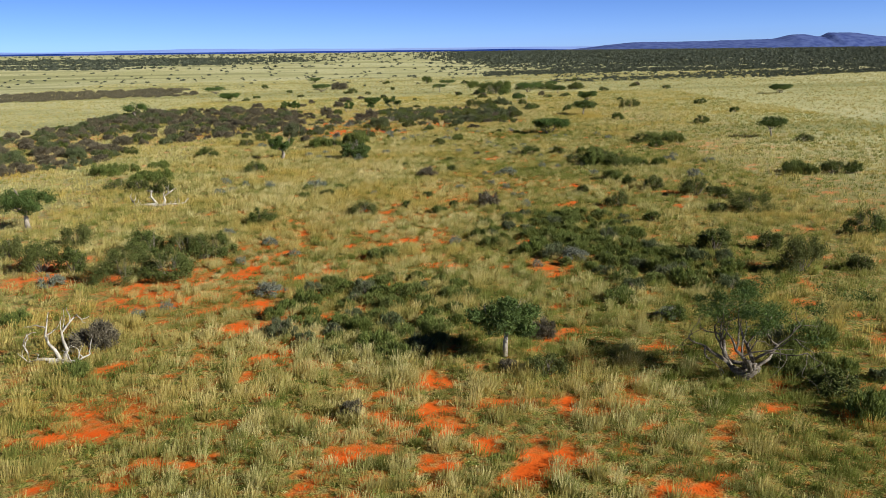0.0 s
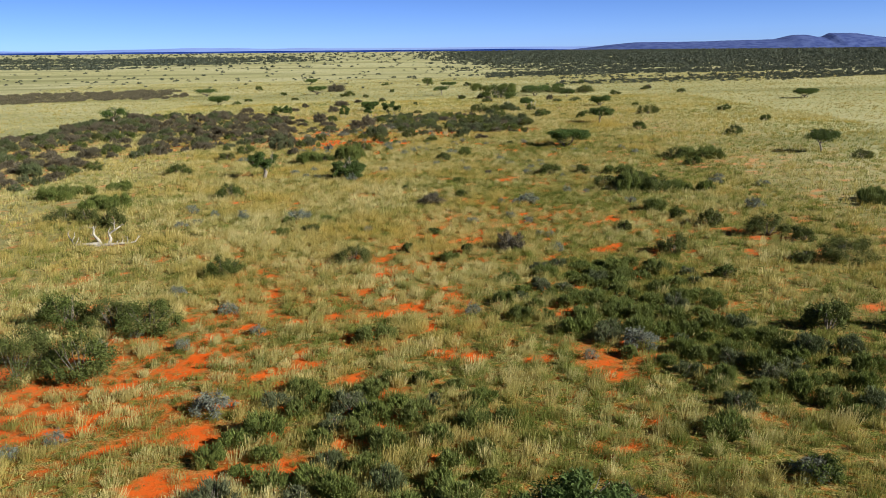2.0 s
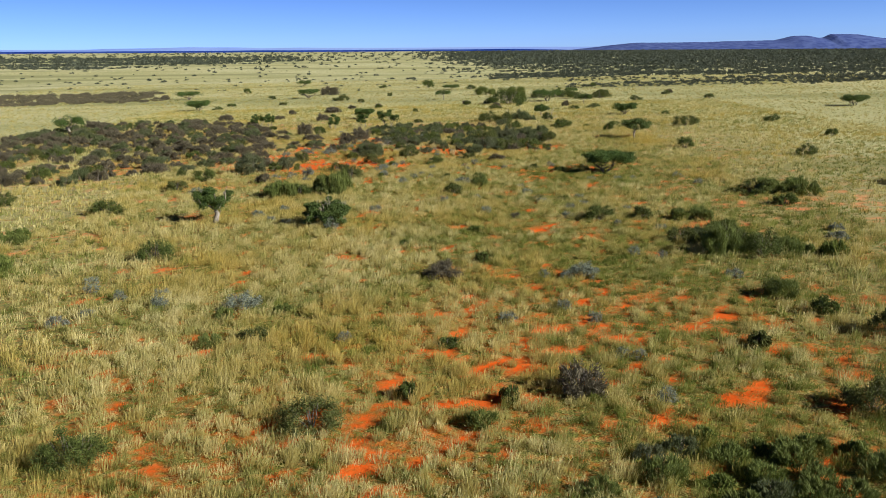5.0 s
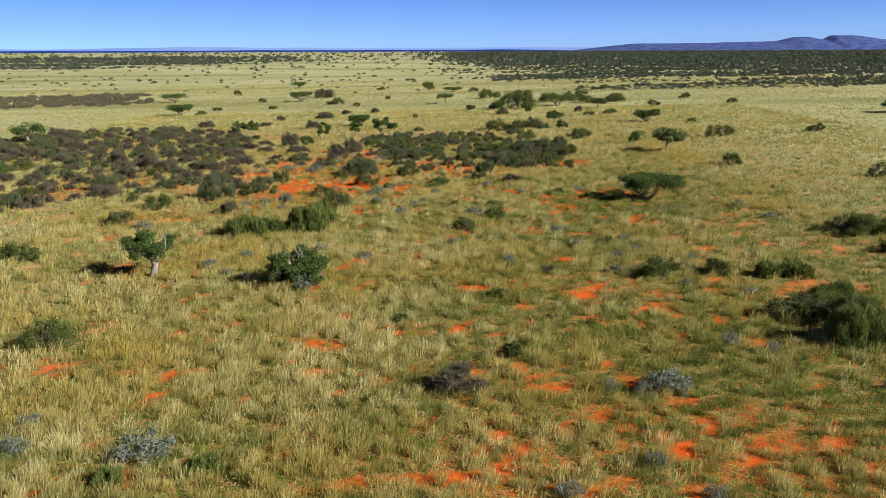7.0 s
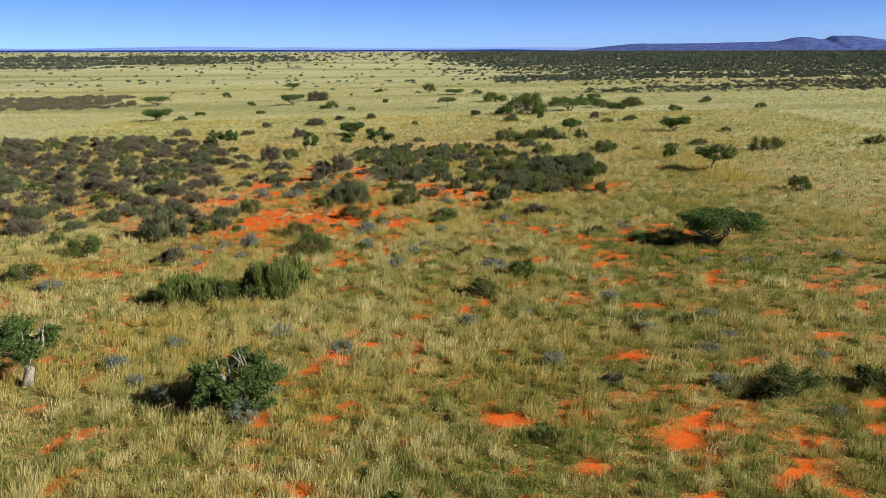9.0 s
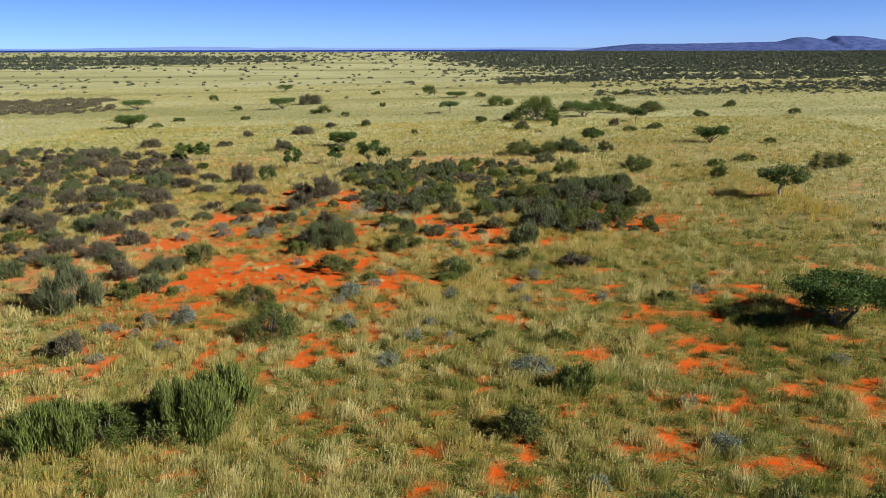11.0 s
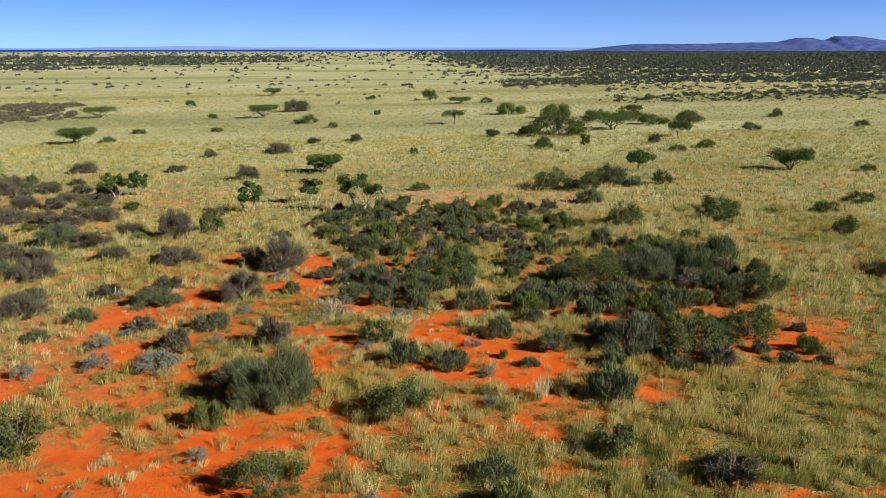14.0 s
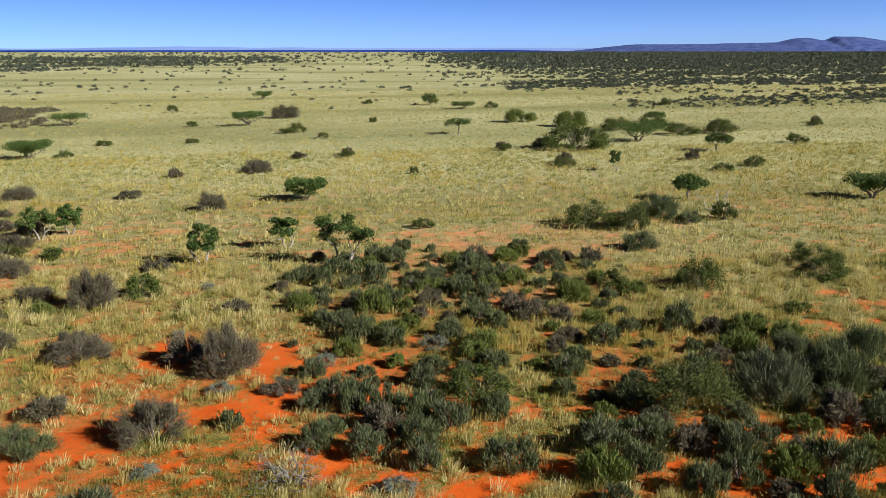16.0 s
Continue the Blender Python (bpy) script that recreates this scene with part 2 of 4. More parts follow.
def wave(x, y, size, seed):
    """Smooth noise from 0 to 1, with bumps of about that size in metres."""
    x, y = np.asarray(x, float) / size, np.asarray(y, float) / size
    ix, iy = np.floor(x), np.floor(y)
    u, v = x - ix, y - iy
    u, v = u * u * (3 - 2 * u), v * v * (3 - 2 * v)
    a, b = lattice(ix, iy, seed), lattice(ix + 1, iy, seed)
    c, d = lattice(ix, iy + 1, seed), lattice(ix + 1, iy + 1, seed)
    return (a * (1 - u) + b * u) * (1 - v) + (c * (1 - u) + d * u) * v


def inside(x, y, patches, soft=0.5):
    """How far into the nearest of the ellipses: 0 outside, 1 well inside."""
    best = np.zeros_like(np.asarray(x, float))
    for cx, cy, rx, ry in patches:
        r = np.hypot((x - cx) / rx, (y - cy) / ry)
        best = np.maximum(best, np.clip((1.15 - r) / soft, 0, 1))
    return best


def grass_cover(x, y):
    """0 on bare sand, 1 in closed grass."""
    n = 0.42 * wave(x, y, 1.1, 1) + 0.42 * wave(x, y, 0.55, 2) + 0.16 * wave(x, y, 9.0, 3)
    c = np.clip((n - 0.245) / 0.17, 0, 1)
    bare = inside(x, y, SAND_SOUTH) * 0.48 + inside(x, y, SAND_MIDDLE) * 0.32 + inside(x, y, SAND_NORTH) * 0.80 + inside(x, y, SAND_THIN, 0.6) * np.where(y > 134, 0.54, 0.27) + 0.25 * inside(x, y, BROWN_THICKETS + BROWN_SPARSE) + 0.50 * inside(x, y, OLIVE_THICKETS)
    patchy = np.clip((0.4 * wave(x, y, 2.0, 5) + 0.35 * wave(x, y, 0.9, 6) + 0.25 * wave(x, y, 0.45, 7) - 0.30) / 0.25, 0, 1)
    return np.clip(c - bare * patchy, 0, 1)


def rise(x, y):
    """Height of the ground: a low swell near by, a faint cross slope of the far plain."""
    w = np.clip((y - 320.0) / 500.0, 0, 1)
    w = w * w * (3 - 2 * w)
    swell = 0.12 * (wave(x, y, 6.0, 11) - 0.5) + 0.06 * (wave(x, y, 1.6, 12) - 0.5)
    return swell * (1 - w) + w * (0.0062 * (y - 320.0) - 0.0165 * x)


# ---- the ground, one sheet to the horizon ----
def graded(lo, hi, step, end, grow):
    out, s = list(np.arange(lo, hi + 1e-6, step)), step
    while out[-1] < end:
        s *= grow
        out.append(min(out[-1] + s, end))
    return out


def build_ground():
    right = graded(0.0, 36.0, 0.6, 4600.0, 1.09)
    xs = np.array([-v for v in reversed(right[1:])] + right)
    ahead = graded(10.0, 215.0, 0.6, 4900.0, 1.07)
    behind = [10.0 - (v - 10.0) for v in reversed(graded(10.0, 12.0, 1.0, 600.0, 1.3)[1:])]
    ys = np.array(behind + ahead)
    gx, gy = np.meshgrid(xs, ys)
    x, y = gx.ravel(), gy.ravel()
    z = rise(x, y)
    nx, ny = len(xs), len(ys)
    i = (np.arange(ny - 1)[:, None] * nx + np.arange(nx - 1)[None, :]).ravel()
    quads = np.stack([i, i + 1, i + 1 + nx, i + nx], 1)
    me = bpy.data.meshes.new("ground")
    me.from_pydata(np.stack([x, y, z], 1).tolist(), [], quads.tolist())
    depth = np.maximum(y - 135.0, np.abs(x) / 0.5)
    sward = np.clip((depth - 28) / 80, 0, 1) * (1 - 0.7 * inside(x, y, SAND + BROWN_THICKETS))
    for name, values in (("cover", grass_cover(x, y)), ("sward", sward)):
        me.attributes.new(name, "FLOAT", "POINT").data.foreach_set("value", values.astype(np.float32))
    me.polygons.foreach_set("use_smooth", [True] * len(me.polygons))
    me.materials.append(GROUND)
    tagged(new("ground", me), "red sand plain under dry yellow grass", "ground", kind="structure")


build_ground()


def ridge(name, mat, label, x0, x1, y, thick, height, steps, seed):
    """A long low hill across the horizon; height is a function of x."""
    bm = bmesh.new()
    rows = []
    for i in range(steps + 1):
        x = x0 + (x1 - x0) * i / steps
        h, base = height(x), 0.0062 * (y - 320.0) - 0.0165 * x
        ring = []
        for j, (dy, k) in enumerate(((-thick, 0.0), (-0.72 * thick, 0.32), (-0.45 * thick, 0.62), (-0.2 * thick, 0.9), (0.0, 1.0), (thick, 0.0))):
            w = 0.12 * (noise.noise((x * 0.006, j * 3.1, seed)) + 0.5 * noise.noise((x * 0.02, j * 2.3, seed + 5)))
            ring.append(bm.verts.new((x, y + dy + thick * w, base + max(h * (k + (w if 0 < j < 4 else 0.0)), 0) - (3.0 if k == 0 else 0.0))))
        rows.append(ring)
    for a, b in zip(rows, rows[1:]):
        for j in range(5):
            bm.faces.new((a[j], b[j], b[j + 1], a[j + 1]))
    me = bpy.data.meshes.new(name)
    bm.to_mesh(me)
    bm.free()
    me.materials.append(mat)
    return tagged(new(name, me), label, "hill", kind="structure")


def smooth(a, b, s):
    s = min(max((s - a) / (b - a), 0), 1)
    return s * s * (3 - 2 * s)


def near_hill(x):
    """Long shoulder, then two flat-topped heights with a saddle between."""
    h = 34 * smooth(560, 1000, x) + 8 * smooth(1150, 1650, x)
    h += 20 * smooth(1600, 1730, x) - 10 * smooth(1760, 1840, x) + 17 * smooth(1840, 1890, x) - 24 * smooth(1980, 2200, x)
    return max(h + 1.6 * noise.noise((x * 0.012, 0, 0)) + 0.8 * noise.noise((x * 0.05, 2, 0)) - 25 * smooth(2400, 3200, x), 0)


def low_ridge(x):
    return 21 + 9 * noise.noise((x * 0.0012, 3, 0)) + 3 * noise.noise((x * 0.005, 7, 0)) - 4 * smooth(-800, 300, x)


def woodland(x):
    return (8.5 + 2.5 * noise.noise((x * 0.004, 9, 0))) * smooth(900, 300, x) * smooth(-4200, -4000, x)


# horizon backdrops; their blue is painted haze
ridge("hill_range", HAZE_HILL, "long hill range on the horizon, coloured blue-grey as by haze", 560, 3300, 4300, 260, near_hill, 200, 1.0)
ridge("haze_tinted_ridge", HAZE_RIDGE, "faint ridge on the horizon, coloured blue as by haze", -3600, 1700, 4750, 120, low_ridge, 120, 4.0)
ridge("haze_tinted_woodland", HAZE_WOODS, "strip of woodland near the horizon, coloured dark blue as by haze", -3600, 900, 4400, 60, woodland, 120, 6.0)


# ---- plants ----
def mesh_from(name, verts, faces, mat, attributes=()):
    """A mesh of loose triangles, quickly."""
    me = bpy.data.meshes.new(name)
    verts, faces = np.asarray(verts, np.float32).reshape(-1, 3), np.asarray(faces, np.int32).reshape(-1, 3)
    me.vertices.add(len(verts))
    me.vertices.foreach_set("co", verts.ravel())
    me.loops.add(faces.size)
    me.loops.foreach_set("vertex_index", faces.ravel())
    me.polygons.add(len(faces))
    me.polygons.foreach_set("loop_start", np.arange(0, faces.size, 3, dtype=np.int32))
    for key, values in attributes:
        me.attributes.new(key, "FLOAT", "POINT").data.foreach_set("value", np.asarray(values, np.float32))
    me.materials.append(mat)
    me.update(calc_edges=True)
    return me


def blades(rng, foot, tip, width):
    """Thin triangles from foot to tip."""
    n = len(foot)
    side = np.cross(tip - foot, rng.normal(size=(n, 3)))
    side *= (np.asarray(width) / (np.linalg.norm(side, axis=1) + 1e-9))[:, None] * 0.5
    v = np.stack([foot - side, foot + side, tip], 1).reshape(-1, 3)
    return v, np.arange(3 * n).reshape(-1, 3)


def leaves(rng, centre, size):
    """Small leaf sprays, turned every way."""
    n = len(centre)
    a = rng.normal(size=(n, 3))
    a /= np.linalg.norm(a, axis=1)[:, None]
    b = np.cross(a, rng.normal(size=(n, 3)))
    b /= np.linalg.norm(b, axis=1)[:, None]
    s = (size * rng.uniform(0.6, 1.4, n))[:, None]
    v = np.stack([centre - a * s, centre + b * s * 0.55, centre + a * s], 1).reshape(-1, 3)
    return v, np.arange(3 * n).reshape(-1, 3)


def tube(bm, points, radii, sides=5):
    """A tapering, crooked limb."""
    rings = []
    for i, p in enumerate(points):
        d = (points[min(i + 1, len(points) - 1)] - points[max(i - 1, 0)]).normalized()
        u = d.orthogonal().normalized()
        w = d.cross(u)
        rings.append([bm.verts.new(p + (u * math.cos(6.2832 * k / sides) + w * math.sin(6.2832 * k / sides)) * radii[i]) for k in range(sides)])
    for a, b in zip(rings, rings[1:]):
        for k in range(sides):
            f = bm.faces.new((a[k], a[(k + 1) % sides], b[(k + 1) % sides], b[k]))
            f.smooth = True
    bm.faces.new(rings[-1])


def limb(bm, rng, start, way, length, radius, depth, ends, spread=0.7, lift=0.15, crook=0.25, forks=(2, 3)):
    """A limb that forks; the ends of the last twigs are collected."""
    steps = 4
    points, radii, p, d = [start.copy()], [radius], start.copy(), way.normalized()
    for i in range(steps):
        d = (d + Vector(rng.normal(size=3)) * crook + Vector((0, 0, lift))).normalized()
        p = p + d * (length / steps)
        points.append(p.copy())
        radii.append(radius * (1 - 0.42 * (i + 1) / steps))
    tube(bm, points, radii, 6 if depth > 1 else 4)
    if depth == 0:
        ends.append(p)
        return
    ends.append(points[3])
    for k in range(int(rng.integers(forks[0], forks[1] + 1))):
        side = Vector(rng.normal(size=3)).normalized()
        limb(bm, rng, points[-1] if k < 2 else points[2], (d + side * spread * 1.3).normalized(), length * rng.uniform(0.6, 0.85), radii[-1] * 0.75, depth - 1, ends, spread, lift * 0.7, crook, forks)


def part(name, me, parent, label=""):
    ob = new(name, me)
    ob.parent = parent
    if label:
        ob["label"] = label
    return ob


def bm_mesh(name, bm, mat):
    me = bpy.data.meshes.new(name)
    bm.to_mesh(me)
    bm.free()
    me.materials.append(mat)
    return me


def bush_meshes(kind, size, seed):
    """Stems and leaves of one bush, 1 m high in the middle and 2 m across at scale 1; size sets how fine the leaves are."""
    rng = np.random.default_rng(seed)
    bm = bmesh.new()
    count = {"thorn": 13, "brown": 20, "olive": 16, "broom": 8, "grey": 7, "plume": 3}[kind]
    tips = []
    for i in range(count):
        a, lean = rng.uniform(0, 6.283), rng.uniform(0.1, 1.0)
        if kind in ("broom", "olive"):
            lean *= 0.6
        top = Vector((math.cos(a) * lean * 0.85, math.sin(a) * lean * 0.85, rng.uniform(0.6, 0.9) * math.sqrt(max(1 - 0.6 * lean * lean, 0.1))))
        foot = Vector((math.cos(a), math.sin(a), 0)) * 0.12 * lean + Vector((0, 0, -0.03))
        knee = foot.lerp(top, 0.5) + Vector(rng.normal(size=3)) * 0.06
        r = 0.022 / max(size, 0.7) * rng.uniform(0.7, 1.3) * (0.35 if kind == "plume" else 1.0)
        tube(bm, [foot, knee, top], [r * 1.5, r, r * 0.4], 4)
        tips.append(top)
    stems = bm_mesh("branchwork", bm, {"thorn": DARK_BARK, "brown": DARK_BARK, "olive": DARK_BARK, "broom": BROOM, "grey": DARK_BARK, "plume": PLUME}[kind])
    n = int({"thorn": 2100, "brown": 1500, "olive": 2000, "broom": 2300, "grey": 1500, "plume": 420}[kind] * (1.0 if size < 1 else 1.7 if size < 2 else 3.6 if size < 3 else 7.5))
    # lobes that make the outline uneven
    lobes = 26
    a, up = rng.uniform(0, 6.283, lobes), rng.uniform(0.0, 1.0, lobes)
    shell = rng.uniform(0.55, 0.82, lobes)
    lobe = np.stack([np.cos(a) * np.sqrt(1 - up * up * 0.9) * shell, np.sin(a) * np.sqrt(1 - up * up * 0.9) * shell, 0.16 + up * shell * 0.92], 1)
    rad = rng.uniform(0.16, 0.34, lobes)
    pick = rng.integers(0, lobes, n)
    d = rng.normal(size=(n, 3))
    d /= np.linalg.norm(d, axis=1)[:, None]
    c = lobe[pick] + d * (rad[pick] * rng.uniform(0.1, 1.05, n))[:, None]
    c[:, 2] = np.abs(c[:, 2])
    if kind == "thorn":
        v, f = leaves(rng, c, {0.6: 0.14, 1.2: 0.066, 2.2: 0.037, 3.6: 0.024}[size])
        mat = SAGE
    elif kind == "brown":
        way = c + [0, 0, 0.15]
        way /= np.linalg.norm(way, axis=1)[:, None]
        way = way + rng.normal(size=(n, 3)) * 0.45
        v, f = blades(rng, c - way * 0.10, c + way * 0.10, np.full(n, {0.6: 0.07, 1.2: 0.036, 2.2: 0.014, 3.6: 0.009}[size]))
        k = 2 * n // 3
        v2, f2 = leaves(rng, c[:k] * 0.97, {0.6: 0.12, 1.2: 0.06, 2.2: 0.03, 3.6: 0.02}[size])
        v, f = np.concatenate([v, v2]), np.concatenate([f, f2 + len(v)])
        mat = BROWN
    elif kind in ("olive", "broom"):
        way = np.stack([c[:, 0] * 0.5, c[:, 1] * 0.5, np.full(n, 0.9)], 1) + rng.normal(size=(n, 3)) * 0.3
        way += rng.normal(size=(n, 3)) * (0.35 if size > 2 else 0.1)
        v, f = blades(rng, c - way * 0.07, c + way * 0.11, np.full(n, {0.6: 0.07, 1.2: 0.034, 2.2: 0.016, 3.6: 0.011}[size]))
        mat = OLIVE if kind == "olive" else BROOM
    elif kind == "plume":
        a, r = rng.uniform(0, 6.283, n), np.sqrt(rng.uniform(0, 1, n)) * 0.6
        foot = np.stack([np.cos(a) * r, np.sin(a) * r, np.zeros(n)], 1)
        h = rng.uniform(0.55, 1.05, n) * (1 - 0.35 * r * r)
        tip = foot * 1.9 + np.stack([rng.normal(size=n) * 0.12, rng.normal(size=n) * 0.12, h], 1)
        low = rng.uniform(0, 0.75, (n, 1))
        foot, tip = foot + (tip - foot) * low, foot + (tip - foot) * np.minimum(low + 0.5, 1.0)
        v, f = blades(rng, foot, tip, np.full(n, 0.04))
        mat = PLUME
    else:
        v, f = leaves(rng, c, 0.058)
        mat = GREY
    return stems, mesh_from("foliage", v, f, mat)


BUSHES = {
    "thorn": ("thorn_bush", "dense dark green thorn bush in the grass", "dense rounded thorn bushes"),
    "brown": ("twiggy_bush", "grey-brown twiggy bush with few leaves", "brown twiggy bushes"),
    "olive": ("olive_bush", "upright grey-green bush with fine leaves", "grey-green upright bushes"),
    "broom": ("broom_shrub", "bright green broom-like shrub among the grass", "green broom shrubs"),
    "grey": ("dwarf_shrub", "low silvery blue-grey dwarf shrub on red sand", "silvery dwarf shrubs"),
}
BUSHES["plume"] = ("grass_plume", "pale dry grass plume on bare red sand", "pale grass plumes")
PROTOTYPES = {}


def level(x, y):
    return float(rise(np.array([x]), np.array([y]))[0])


def bush(kind, x, y, width, height):
    size = 0.6 if width < 1.2 else 1.2 if width < 2.6 else 2.2 if width < 4.0 or y > 200 else 3.6
    key = (kind, size, random.randrange(3))
    want = Vector((width / 2, width / 2 * random.uniform(0.85, 1.15), height))
    at = pose(x, y, level(x, y) - 0.02, 0, 0, random.uniform(0, 360))
    TAKEN.append((x, y))
    if key not in PROTOTYPES:
        name, label, group = BUSHES[kind]
        ob = tagged(new(name), label, "shrub", group)
        stems, foliage = bush_meshes(kind, size, 100 + len(PROTOTYPES))
        part("branchwork", stems, ob)
        part("foliage", foliage, ob)
        ob.matrix_basis = at @ Matrix.Diagonal((*want, 1))
        PROTOTYPES[key] = ob
        return ob
    first = PROTOTYPES[key]
    s = [w / q for w, q in zip(want, first.scale)]
    return copy_thing(first, at @ Matrix.Diagonal((*s, 1)))


TREES = {
    # label, bark, trunk share of height, forks depth, crown density, flatness, crown lobes
    "shepherd": ("small shepherd's tree with a pale trunk and round green crown", PALE_BARK, 0.34, 2, 1.2, 0.36, 30),
    "camelthorn": ("gnarled spreading thorn tree with several dark trunks", DARK_BARK, 0.13, 4, 1.9, 0.20, 110),
    "umbrella": ("flat-topped acacia with a dense dark green crown", DARK_BARK, 0.18, 2, 2.6, 0.42, 54),
    "pale": ("leaning tree with a thick whitish trunk and green crown", PALE_BARK, 0.28, 2, 1.2, 0.40, 32),
    "bushy": ("low bushy tree with a broad feathery green crown", PALE_BARK, 0.14, 2, 1.9, 0.46, 60),
    "open": ("thin open-crowned tree with pale branches", PALE_BARK, 0.30, 3, 0.75, 0.30, 20),
}


def tree(kind, x, y, width, height, shift=0.0):
    seed = int(abs(x * 131 + y * 17)) % 9973
    rng = np.random.default_rng(seed)
    if kind == "dead":
        return dead_tree(rng, x, y, width, height)
    label, bark, share, depth, dense, flat, lobes = TREES[kind]
    ob = tagged(new("savanna_tree"), label, "tree", "scattered trees")
    ob.matrix_basis = pose(x, y, level(x, y) - 0.04)
    bm, ends = bmesh.new(), []
    stems = {"camelthorn": 4, "umbrella": 3, "open": 2, "bushy": 4}.get(kind, 1)
    thick = height * {"pale": 0.058, "shepherd": 0.036, "camelthorn": 0.036}.get(kind, 0.04)
    for i in range(stems):
        a = rng.uniform(0, 6.283) if stems == 1 else 6.283 * (i + rng.uniform(-0.3, 0.3)) / stems
        lean = 0.18 if stems == 1 else 0.75
        way = Vector((math.cos(a) * lean, math.sin(a) * lean, 1))
        foot = Vector((math.cos(a), math.sin(a), 0)) * (0.0 if stems == 1 else thick * 0.8)
        knee = foot + way.normalized() * height * share
        tube(bm, [foot - Vector((0, 0, 0.1)), foot.lerp(knee, 0.5) + Vector(rng.normal(size=3)) * 0.03 * height, knee], [thick * 1.25, thick, thick * 0.8], 8)
        for k in range(3 if stems == 1 else 2):
            side = Vector((rng.normal(), rng.normal(), 0)).normalized()
            limb(bm, rng, knee, (way * 0.5 + side * width / height * 0.8 + Vector((0, 0, 0.45))).normalized(), height * 0.36, thick * 0.55, depth - 1, ends, 0.8, 0.08, 0.22)
    # bring the twigs inside the crown's outline
    top = max(v.co.z for v in bm.verts)
    reach = max(math.hypot(v.co.x, v.co.y) for v in bm.verts)
    kz, kr = 0.93 * height / top, min(0.46 * width / reach, 1.6)
    for v in bm.verts:
        f = min(max((v.co.z - 0.0) / (share * height), 0), 1)
        v.co.z *= kz
        v.co.x, v.co.y = v.co.x * (1 + (kr - 1) * f), v.co.y * (1 + (kr - 1) * f)
    ends = [Vector((e.x * kr, e.y * kr, e.z * kz)) for e in ends]
    for v in bm.verts:
        v.co.x += shift * min(max(v.co.z / height, 0), 1)
    ends = [e + Vector((shift * e.z / height, 0, 0)) for e in ends]
    part("trunk", bm_mesh("trunk", bm, bark), ob)
    half = flat * height
    mid = height - half
    centres = []
    for i in range(lobes):
        a, r = rng.uniform(0, 6.283), math.sqrt(rng.uniform(0.05, 1)) * 0.42 * width
        if kind == "camelthorn":
            r = math.sqrt(rng.uniform(0.12, 1)) * 0.46 * width
        z = mid + half * (rng.uniform(-0.45, 0.75) if kind in ("bushy", "shepherd", "pale", "umbrella") else rng.uniform(-0.1, 0.8)) * (1 - 0.55 * (r / (0.42 * width)) ** 2)
        if kind == "bushy":
            z = height * rng.uniform(0.22, 0.86) * (1 - 0.35 * (r / (0.42 * width)) ** 2)
        if kind == "umbrella":
            q = r / (0.42 * width)
            z = height * ((0.16 + 0.40 * q) + (0.72 - 0.48 * q) * math.sqrt(rng.random()))
        centres.append((math.cos(a) * r + shift, math.sin(a) * r, z))
    near = [e for e in ends if e.z > mid - half]
    if kind in ("open", "camelthorn"):
        centres = [tuple(near[int(rng.integers(len(near)))]) if near and rng.random() < (0.75 if kind == "open" else 0.8) else c for c in centres]
    c = np.array(centres)
    rad = rng.uniform(0.09, 0.17, lobes) * width * (0.5 if kind == "camelthorn" else 0.7 if kind == "bushy" else 1.0)
    n = int(8000 * dense if y < 140 else 3000 * dense if y < 260 else 1800 * dense)
    pick = rng.integers(0, lobes, n)
    d = rng.normal(size=(n, 3))
    d /= np.linalg.norm(d, axis=1)[:, None]
    p = c[pick] + d * (rad[pick] * rng.uniform(0.2, 1.0, n) ** 0.7)[:, None] * [1, 1, 0.5 if kind in ("camelthorn", "umbrella") else 0.7]
    p[:, 2] = np.clip(p[:, 2], 0.12 * height, height * 1.02)
    v, f = leaves(rng, p, 0.046 if kind == "camelthorn" else 0.085 if y < 140 else 0.14)
    part("crown", mesh_from("crown", v, f, ACACIA), ob)
    return ob


